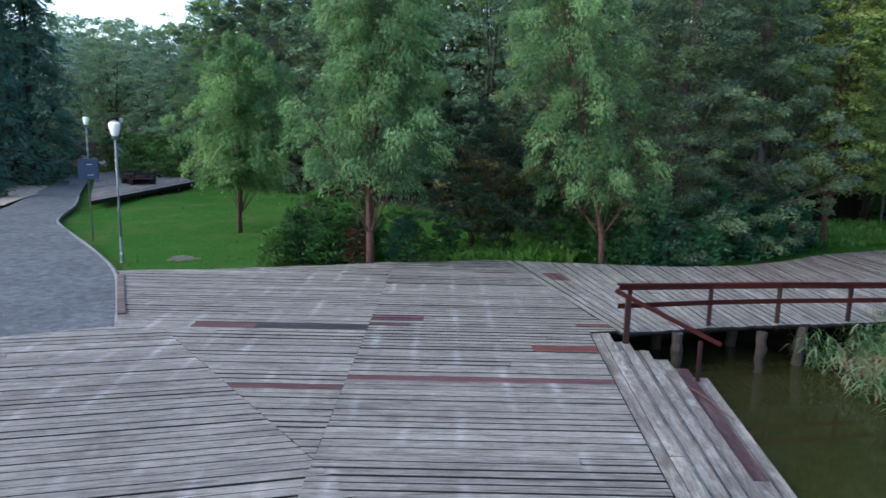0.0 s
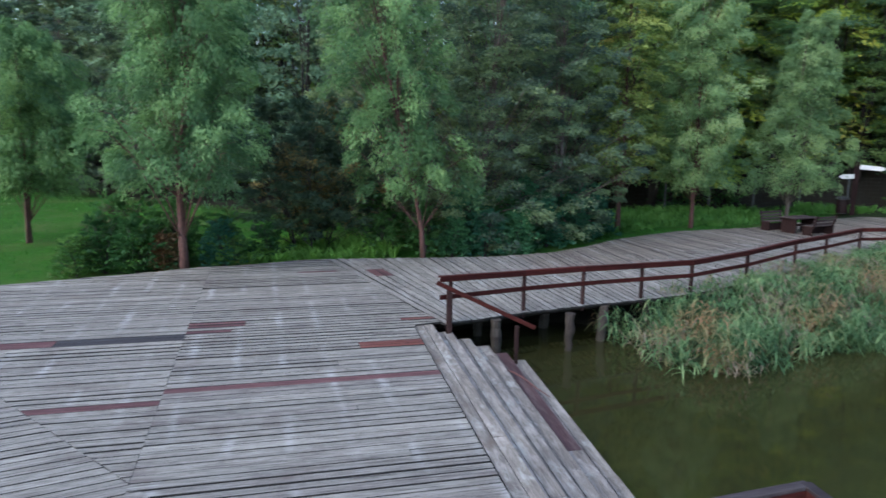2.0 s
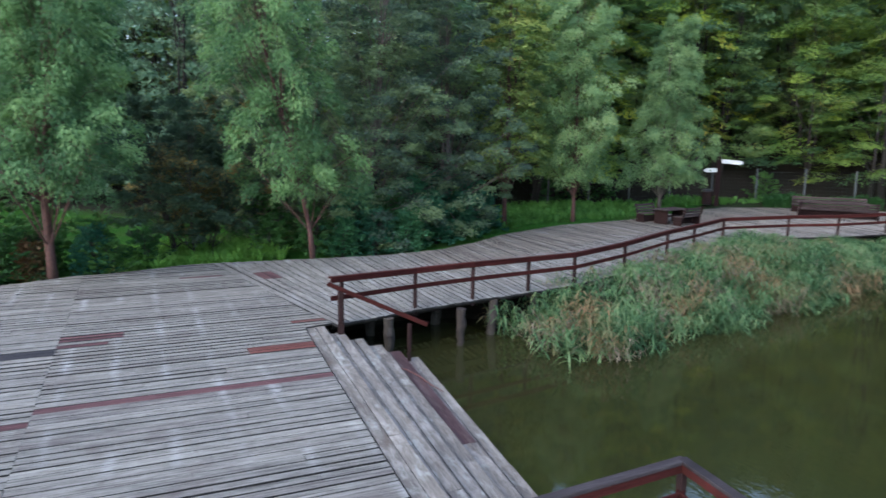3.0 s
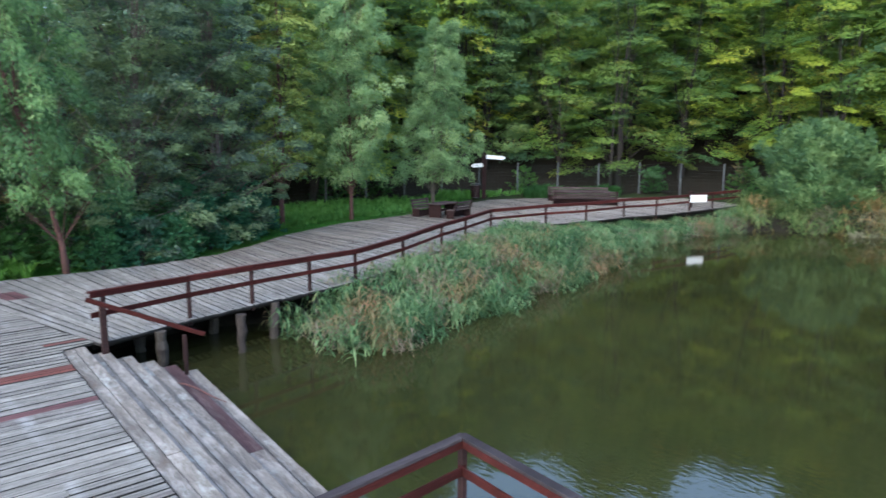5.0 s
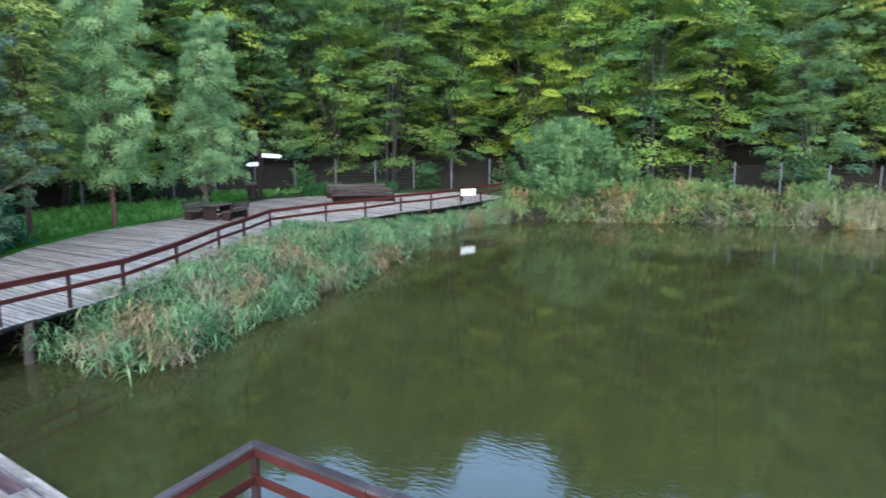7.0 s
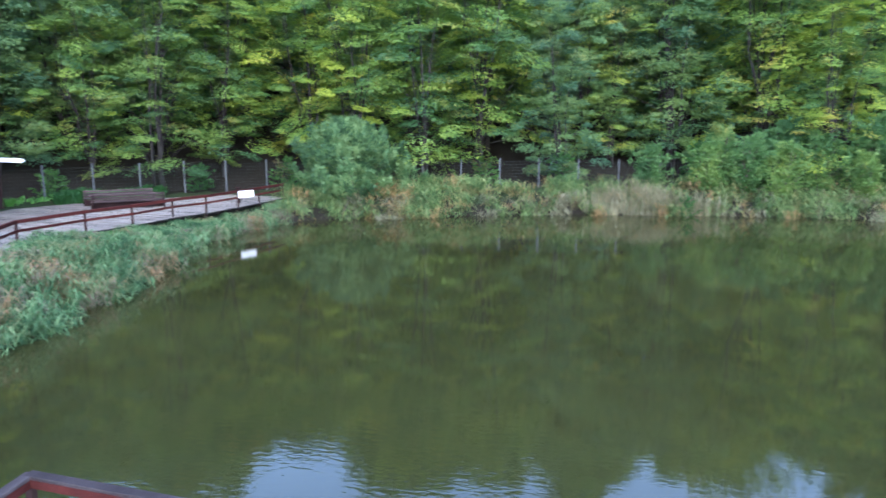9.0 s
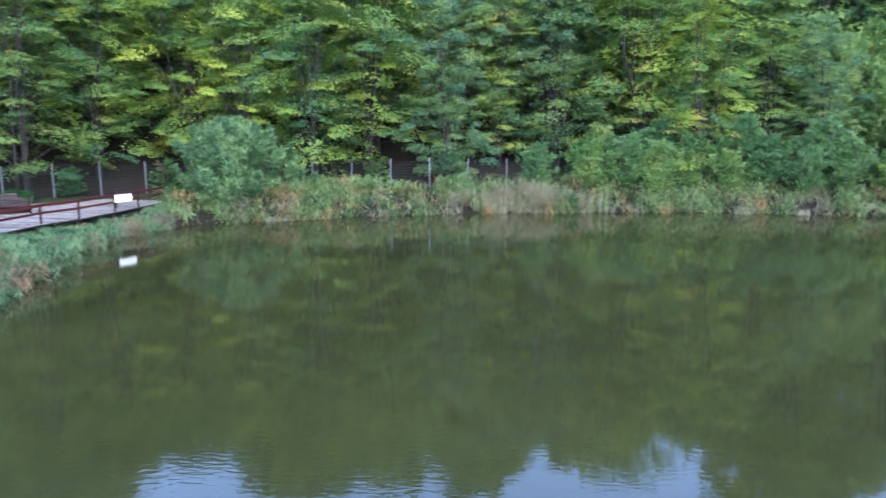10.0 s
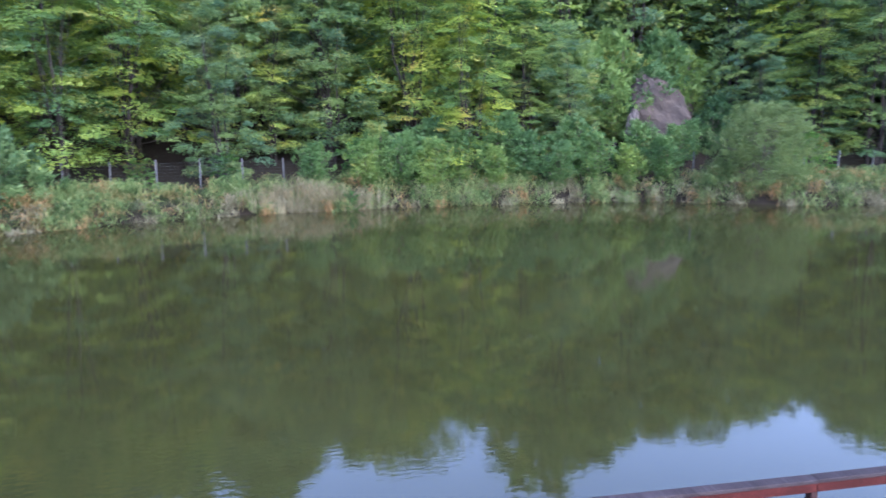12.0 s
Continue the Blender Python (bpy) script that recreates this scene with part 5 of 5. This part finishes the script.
for row, (gap, out) in enumerate(((4.7, 3.8), (6.0, 10.0), (7.0, 18.0), (8.0, 27.0), (8.5, 37.0), (8.0, 48.0))):
    for p in along(FENCE, gap):
        way = p.normalized()
        q = p + way * (out + rs.uniform(-1.6, 2.8)) + Vector((rs.uniform(-1, 1), rs.uniform(-1, 1)))
        if row == 0 and 27 < q.x < 41 and q.y > 33 and rs.uniform() < 0.5:
            q += way * 3
        az = math.degrees(math.atan2(q.x, q.y))
        k = rs.choice((0, 1, 0, 1, 2, 3)) if q.y > 2 else rs.choice((2, 3, 3, 2, 2, 3, 1))
        if row >= 2 and k < 2 and rs.uniform() < 0.5:
            k += 2
        if row < 2 and (70 < az < 80 or 97 < az < 102):  # the early turning maples
            k %= 2
        if row > 3 and 117 < az < 124:
            k %= 2
        s = rs.uniform(0.72, 1.14) * (1.0, 1.1, 1.35, 1.5, 1.6, 1.6)[row]
        if row > 0:
            top = math.tan(radians(float(skyline(az)) - rs.uniform(0, 2.2))) * q.length - 6.9
            cap = (top - ground_z(q.x, q.y)) / (18.0, 19.5, 19.0, 17.0)[k]
            s = cap if row > 2 else min(s, cap)
        if row < 2 and 113 < az < 128.5:  # low growth round the rock
            if 115.5 < az < 126:
                continue
            s = min(s, 0.62)
        open_slope = row == 2 and 113 < az < 127
        grow(BACK if open_slope else (FRONT, BACK, DEEP, DEEP, DEEP, DEEP)[row], k, q.x, q.y, rs.uniform(0, 360), s)

for x, y, sc in ((68.0, -42.0, 1.15), (72.0, -38.0, 1.2), (66.0, -47.0, 1.15), (74.0, -50.0, 1.2)):
    again(BACK[2], x, y, 40 * sc, sc)

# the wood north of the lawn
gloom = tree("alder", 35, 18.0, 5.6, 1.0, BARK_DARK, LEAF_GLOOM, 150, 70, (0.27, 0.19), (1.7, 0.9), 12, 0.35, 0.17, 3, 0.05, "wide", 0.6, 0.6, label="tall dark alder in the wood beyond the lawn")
put(gloom, -6.0, 53.0, 0, 1.05)
for x, y, sc in ((1.0, 58.0, 1.15), (5.5, 62.0, 1.2), (-8.0, 66.0, 1.2), (14.0, 60.0, 1.2), (19.0, 50.0, 1.1)):
    again(gloom, x, y, 90 * sc, sc)
spruce = tree("spruce", 41, 15.0, 3.5, 0.4, BARK_DARK, LEAF_SPRUCE, 200, 42, (0.34, 0.12), (1.7, 0.5), -8, 0.2, 0.2, 1, 0.01, "cone", 0.3, 0.3, label="dark blue-green spruce beside the path")
put(spruce, -32.6, 51.3, 0, 1.3)
for i, (x, y, s) in enumerate(((-34.5, 47.5, 1.2), (-36.6, 60.5, 1.5), (-40.5, 69.5, 1.6), (-40.0, 60.0, 1.3), (-38.0, 53.0, 1.35), (-42.5, 66.0, 1.3), (-43.0, 60.0, 1.3), (-49.0, 74.0, 1.2), (-28.0, 43.2, 0.45), (-37.0, 43.0, 1.1), (-34.8, 60.2, 1.4))):
    again(spruce, x, y, 50 * i, s)
for i, (x, y, s, k) in enumerate(((-15.0, 62.0, 0.75, 2), (-9.0, 56.0, 0.85, 3), (-3.0, 50.0, 0.9, 2), (3.0, 46.0, 0.95, 3), (9.5, 42.0, 0.95, 2), (15.0, 41.0, 0.95, 3), (20.5, 43.0, 0.9, 2), (-20.0, 72.0, 0.7, 3), (-27.0, 80.0, 0.75, 2), (-12.0, 70.0, 0.95, 2), (-5.0, 64.0, 1.05, 3), (2.0, 60.0, 1.1, 2), (9.0, 56.0, 1.1, 3), (16.0, 54.0, 1.1, 2), (-35.0, 92.0, 0.8, 3), (-22.0, 90.0, 0.9, 2), (24.0, 48.0, 1.0, 1), (-47.0, 100.0, 0.8, 2), (-41.0, 104.0, 0.9, 3), (-50.0, 116.0, 0.95, 2), (-36.0, 110.0, 0.95, 3), (-28.0, 104.0, 1.0, 2), (-17.0, 84.0, 1.0, 3), (-9.0, 80.0, 1.1, 2), (0.0, 76.0, 1.15, 3), (-57.0, 112.0, 0.9, 3), (-46.0, 128.0, 1.0, 2), (-38.0, 92.0, 0.7, 2), (-31.0, 84.0, 0.75, 3), (-25.0, 76.0, 0.7, 2), (-34.0, 98.0, 0.85, 2), (-44.0, 96.0, 0.7, 3), (-19.0, 64.0, 0.6, 3), (-49.0, 92.0, 0.75, 2), (-54.0, 100.0, 0.85, 3), (-18.0, 76.0, 1.0, 2), (-13.0, 86.0, 1.2, 3), (-3.0, 70.0, 1.1, 3), (5.0, 68.0, 1.2, 2), (12.0, 66.0, 1.2, 3), (20.0, 62.0, 1.2, 2), (27.0, 58.0, 1.2, 3), (8.0, 80.0, 1.25, 3), (18.0, 76.0, 1.25, 2), (28.0, 70.0, 1.25, 3), (-5.0, 92.0, 1.25, 2), (-46.0, 104.0, 0.9, 2), (-42.0, 112.0, 0.9, 3), (-20.0, 70.0, 0.8, 2), (-52.0, 108.0, 0.9, 3), (-56.0, 118.0, 0.9, 2), (-38.0, 102.0, 0.9, 3), (-31.0, 98.0, 0.9, 2))):
    s *= 1.28 if y > 62 else 1.1
    if math.degrees(math.atan2(x, y)) < -18.5:  # low growth in the gap towards the ridge
        s = min(s, (4.6 + math.hypot(x, y) * (0.12 + 0.016 * math.sin(i * 2.1)) - ground_z(x, y)) / 19.0)
    if -17 < math.degrees(math.atan2(x, y)) < -4 and y < 72:
        again(dark, x, y, 77 * i, s * 1.4, "tall dark alder in the wood beyond the lawn")
    elif math.degrees(math.atan2(x, y)) < -18.5 or (i % 2 == 0 and -60 < x < 22) or (-5 < x < 12 and y < 58):
        again(gloom, x, y, 77 * i, s)
    else:
        grow(FRONT if y < 48 else BACK, k, x, y, 77 * i, s)

for n, ob in enumerate(FRONT + BACK + DEEP):
    if ob.name not in used:
        put(ob, 82.0 + 4 * n, 30.0 - 7 * n)

# ---- reeds, weeds and grass ----
def tufts(centres, heights, blades, width, splay, rs, zs):
    """Arching blades in tufts: arrays of vertices and faces."""
    n = len(centres) * blades
    w = np.repeat(np.arange(len(centres)), blades)
    base = np.c_[centres[w] + rs.normal(0, 0.07, (n, 2)), zs[w]]
    h = heights[w] * rs.uniform(0.55, 1.15, n)
    a = rs.uniform(0, 2 * np.pi, n)
    out = np.c_[np.cos(a), np.sin(a), 0 * a]
    reach = h * rs.uniform(0.1, 1.0, n) * splay
    side = np.c_[-np.sin(a), np.cos(a), 0 * a]
    rows = []
    for s, thick in ((0.0, 0.7), (0.45, 1.0), (0.8, 0.75), (1.0, 0.08)):
        mid = base + out * (reach * s**2)[:, None] + np.c_[0 * h, 0 * h, h * (s - 0.28 * splay * s**3)]
        half = side * (width * thick * 0.5 * rs.uniform(0.7, 1.3, n))[:, None]
        rows += [mid - half, mid + half]
    V = np.stack(rows, 1).reshape(-1, 3)
    k = np.arange(n)[:, None] * 8
    F = np.concatenate([k + np.array([[0, 1, 3, 2]]), k + np.array([[2, 3, 5, 4]]), k + np.array([[4, 5, 7, 6]])])
    return V, F


def scatter(ring, count, rs):
    ring = np.array(ring, float)
    lo, hi = ring.min(0), ring.max(0)
    out = np.zeros((0, 2))
    while len(out) < count:
        p = rs.uniform(lo, hi, (count * 3, 2))
        out = np.r_[out, p[inside(p, ring)]]
    return out[:count]


def growth(name, ring, count, low, high, blades, width, splay, mat, seed, label, category, keep=None):
    rs = np.random.RandomState(seed)
    c = scatter(ring, count, rs)
    if keep is not None:
        c = c[keep(c)]
    z = np.maximum(terrain(c)[0], WATER_Z - 0.25)
    patch = 0.5 + 0.5 * np.sin(c[:, 0] * 0.9 + 1.3 * np.sin(c[:, 1] * 0.7)) * np.cos(c[:, 1] * 0.8)
    h = low + (high - low) * np.clip(patch * 0.6 + rs.uniform(0, 0.5, len(c)), 0, 1)
    V, F = tufts(c, h, blades, width, splay, rs, z)
    return tagged(sheet(name, V, F, mat), label, category, kind="stuff")


def reedy(name, ring, count, low, high, leaf, mat, seed, label, keep=None, leaves=7, wide=0.035, top=None):
    """Leaning stems with arching leaves all the way up, no two alike."""
    rs = np.random.RandomState(seed)
    hearts = scatter(ring, max(20, count // 18), rs)
    pick = rs.randint(0, len(hearts), count)
    c = hearts[pick] + rs.normal(0, 0.3, (count, 2))
    bulk = rs.uniform(0.0, 1.0, len(hearts))[pick]
    if keep is not None:
        sel = keep(c)
        c, bulk = c[sel], bulk[sel]
    m = len(c)
    z = np.maximum(terrain(c)[0], WATER_Z - 0.2)
    h = low + (high - low) * np.clip(bulk * 0.7 + rs.uniform(0, 0.4, m), 0, 1)
    if top is not None:
        h = np.minimum(h, np.maximum(0.25, top(c) + 0.4 * bulk - z))
    lean = rs.normal(0, 0.4, (m, 2)) * h[:, None]
    w = np.repeat(np.arange(m), leaves)
    n = len(w)
    s = rs.uniform(0.15, 1.0, n)
    base = np.c_[c[w] + lean[w] * (s**1.5)[:, None], z[w] + h[w] * s]
    a = rs.uniform(0, 2 * np.pi, n)
    out, side = np.c_[np.cos(a), np.sin(a), 0 * a], np.c_[-np.sin(a), np.cos(a), 0 * a]
    L = leaf * rs.uniform(0.6, 1.4, n)
    rise, half = rs.uniform(-0.1, 0.7, n), wide * rs.uniform(0.35, 0.65, n)
    rows = []
    for u, thick in ((0.0, 0.5), (0.5, 1.0), (1.0, 0.08)):
        mid = base + out * (L * u * 0.85)[:, None] + np.c_[0 * L, 0 * L, L * (rise * u - 0.75 * u**2)]
        rows += [mid - side * (half * thick)[:, None], mid + side * (half * thick)[:, None]]
    V = np.stack(rows, 1).reshape(-1, 3)
    k = np.arange(n)[:, None] * 6
    F = np.concatenate([k + np.array([[0, 1, 3, 2]]), k + np.array([[2, 3, 5, 4]])])
    o = len(V)
    foot, head = np.c_[c, z], np.c_[c + lean, z + h]
    b = rs.uniform(0, np.pi, m)
    t = np.c_[np.cos(b), np.sin(b), 0 * b] * 0.009
    V = np.concatenate([V, np.stack([foot - t, foot + t, head + t, head - t], 1).reshape(-1, 3)])
    F = np.concatenate([F, o + np.arange(4 * m).reshape(-1, 4)])
    return tagged(sheet(name, V, F, mat), label, "reeds", kind="stuff")


REED_BED = [(9.9, 17.7), (9.55, 16.1), (10.1, 14.75), (11.6, 14.3), (13.2, 14.7), (16.0, 15.1), (18.9, 16.0), (22.0, 16.6), (25.1, 17.4), (28.5, 18.2), (31.7, 19.5), (36.0, 19.3), (39.9, 19.1), (43.5, 20.3), (38.0, 20.8), (33.0, 21.7), (29.6, 21.9), (27.0, 22.4), (23.7, 22.6), (20.8, 21.2), (18.6, 20.6), (15.2, 19.0), (12.3, 17.9)]
def bed_top(c):
    return np.interp(c[:, 0], [8, 13, 17, 24, 27, 31, 45], [0.1, 0.05, 0.15, 0.2, -0.2, -0.62, -0.6])


reedy("reed_bed", REED_BED, 4600, 0.35, 1.5, 0.44, REED_GREEN, 51, "mixed green and browning reeds along the boardwalk", None, 11, 0.042, bed_top)
reedy("reed_bed", REED_BED, 1000, 0.4, 1.2, 0.32, REED_DRY, 52, "dry beige reed stems among the green reeds", None, 9, 0.028, bed_top)
BANK = [(39.5, 18.9), (41.0, 16.6), (44.4, 9.2), (46.8, 3.6), (47.6, -1.4), (48.2, -8.0), (48.6, -16.0), (46.6, -27.6), (41.4, -35.0), (40.0, -42.0), (38.6, -58.0), (43.0, -58.0), (46.0, -40.0), (49.5, -28.0), (51.5, -16.0), (52.0, -5.0), (51.5, 4.5), (50.0, 13.2), (48.2, 20.0), (44.5, 21.0)]
reedy("bank_reeds", BANK, 7000, 0.5, 1.35, 0.5, REED, 53, "tangled green and browning reeds on the far bank", None, 5, 0.06)
reedy("bank_reeds", BANK, 3800, 0.35, 0.95, 0.45, REED_STRAW, 54, "dry straw-coloured reeds on the far bank", lambda c: near_line(c, SHORE, True) < 1.5, 6, 0.05)
growth("tall_reeds", [(47.9, 1.2), (47.7, -0.8), (47.9, -3.0), (48.3, -5.2), (48.6, -8.2), (49.0, -6.0), (49.6, -4.0), (49.7, -2.0), (49.0, 0.2)], 230, 1.0, 2.1, 10, 0.03, 0.55, REED_STRAW, 55, "stand of tall straw-coloured reeds on the far bank", "reeds")
growth("weeds", [(14.5, 29.6), (16.5, 30.6), (21.0, 32.2), (25.0, 32.4), (33.0, 35.4), (37.6, 34.0), (41.5, 30.5), (42.0, 31.0), (38.0, 34.5), (34.0, 36.4), (28.5, 37.5), (22.0, 38.2), (15.0, 38.0)], 1000, 0.2, 0.75, 10, 0.055, 0.9, RANK_GRASS, 56, "rank green grass and nettles before the fence", "weeds")
growth("weeds", [(-1.4, 25.9), (0.6, 25.7), (3.6, 26.0), (5.0, 26.6), (4.4, 29.0), (1.5, 30.2), (-0.8, 29.4)], 330, 0.25, 0.95, 12, 0.05, 0.9, RANK_GRASS, 61, "light green rank weeds under the hawthorn", "weeds")
growth("grass", [(-15.5, 29.8), (-11.6, 24.6), (-10.6, 22.6), (-7.1, 23.1), (-3.6, 24.2), (-1.7, 24.9), (1.8, 25.8), (6.0, 25.6), (8.5, 25.3), (10.0, 32.0), (2.0, 44.0), (-10.0, 50.0), (-20.5, 41.0), (-18.6, 34.5)], 4600, 0.05, 0.13, 3, 0.022, 0.9, GRASS, 57, "short green lawn grass", "grass")
growth("grass", [(14.0, 28.0), (15.8, 28.8), (20.6, 30.6), (24.5, 31.0), (33.0, 34.2), (33.0, 36.5), (22.0, 38.0), (14.0, 36.0)], 3000, 0.05, 0.15, 3, 0.022, 0.9, GRASS, 58, "short green grass behind the boardwalk", "grass")

growth("water_weed", [(7.9, 15.35), (8.15, 15.35), (8.1, 15.6), (7.9, 15.6)], 3, 0.25, 0.4, 9, 0.02, 0.8, REED, 60, "small tuft of reed standing in the water", "reeds")

# shrubs and young growth along the fence
for i, (x, y, s) in enumerate(((52.5, -10.0, 1.5), (53.0, -13.0, 1.7), (52.8, -16.5, 1.4), (52.0, -20.0, 1.8), (51.3, -24.0, 1.6), (50.5, -27.0, 1.3), (47.5, -42.0, 1.7), (54.5, 3.0, 1.2), (53.5, 9.0, 1.1), (51.5, 16.0, 1.3), (48.5, -5.5, 0.7), (55.0, -7.0, 1.6), (56.0, -12.0, 2.0), (55.5, -19.0, 2.1), (54.5, -25.5, 2.0))):
    again(shrub, x, y, 83 * i, s, "green shrub along the fence of the wood")


# ---- rocks on the slope ----
def crag(at, size, seed, turn, mat, label):
    """A weathered slab: a squashed lump with ledges cut into it."""
    bm = bmesh.new()
    bmesh.ops.create_icosphere(bm, subdivisions=5, radius=1.0)
    for v in bm.verts:
        n = noise.noise(v.co * 1.1 + Vector((seed, 0, 0))) * 0.3 + noise.noise(v.co * 2.6 + Vector((0, seed, 0))) * 0.2
        ledge = round(v.co.z * 4 + noise.noise(v.co * 2.0) * 1.5) / 4 - v.co.z
        fine = abs(noise.noise(v.co * 9 + Vector((0, 0, seed)))) * 0.07
        v.co = Vector((v.co.x * size[0], v.co.y * size[1], (v.co.z + 0.45 * ledge) * size[2])) * (1 + n + fine)
    return tagged(part("rock_outcrop", bm, mat, None, "", pose(*at, *turn)), label, "rock")


crag((57.9, -34.6, 5.0), (1.5, 2.3, 4.5), 3.0, (-24, 22, -31), ROCK, "bare brownish rock face on the wooded slope")
crag((57.2, -31.6, 3.6), (0.7, 0.6, 2.2), 5.0, (0, 10, -31), PALE_ROCK, "pale broken rock low on the wooded slope")
crag((60.6, -37.8, 5.2), (1.2, 1.4, 2.6), 9.0, (0, 20, -20), ROCK, "grey rock ledge half hidden on the wooded slope")
for i, (x, y, s) in enumerate(((54.5, -35.6, 0.95), (54.0, -30.6, 0.85), (55.6, -38.5, 1.3), (60.0, -34.5, 1.8), (61.0, -38.0, 2.0), (53.2, -33.4, 1.0), (59.5, -31.0, 1.8), (63.0, -33.0, 2.4), (62.5, -37.5, 2.3), (61.0, -28.5, 2.3))):
    again(bank_shrub, x, y, 37 * i, s, "leafy shrub beside the rock on the slope")


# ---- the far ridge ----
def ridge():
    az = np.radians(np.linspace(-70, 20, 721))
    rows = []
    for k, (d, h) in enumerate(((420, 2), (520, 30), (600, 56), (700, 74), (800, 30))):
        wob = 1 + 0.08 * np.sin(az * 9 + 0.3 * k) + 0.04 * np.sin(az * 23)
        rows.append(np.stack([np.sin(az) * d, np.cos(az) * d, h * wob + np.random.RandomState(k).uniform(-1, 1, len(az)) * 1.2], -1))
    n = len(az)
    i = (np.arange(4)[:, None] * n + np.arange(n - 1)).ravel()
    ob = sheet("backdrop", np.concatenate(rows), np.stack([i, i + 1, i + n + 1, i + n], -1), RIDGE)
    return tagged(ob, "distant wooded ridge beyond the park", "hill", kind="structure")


# bluish green: some haze of distance is put into the ridge's colour
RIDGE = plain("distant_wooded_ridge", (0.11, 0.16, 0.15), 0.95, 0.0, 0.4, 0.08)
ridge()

growth("weeds", [(36.8, 32.9), (40.0, 30.9), (42.6, 28.5), (45.4, 26.1), (47.5, 21.5), (49.3, 20.3), (46.3, 26.2), (42.0, 30.6), (38.2, 34.4)], 700, 0.3, 1.0, 14, 0.06, 0.9, LEAF_BUSH, 59, "rank weeds between the boardwalk and the fence", "weeds", lambda c: np.abs(np.degrees(np.arctan2(c[:, 0], c[:, 1])) - 60.0) > 4.5)

for i, (x, y, sc) in enumerate(((-38.5, 86.0, 1.9), (-36.8, 85.0, 1.7), (-34.5, 83.5, 1.9), (-32.0, 81.0, 1.8), (-29.5, 78.0, 1.7), (-47.5, 88.0, 1.8), (-26.0, 72.0, 1.5), (-28.0, 44.0, 0.7), (-29.5, 45.5, 0.9), (-31.5, 46.5, 0.8))):
    again(shrub, x, y, 41 * i, sc, "rounded green shrub beside the path")

for i, (x, y, sc) in enumerate(((40.5, 36.5, 1.0), (47.5, 29.5, 1.0), (51.5, 24.5, 1.1), (30.0, 41.0, 1.3), (26.0, 41.0, 1.4), (52.5, 20.5, 1.0))):
    again(shrub, x, y, 57 * i, sc, "shaded shrub behind the fence of the wood")
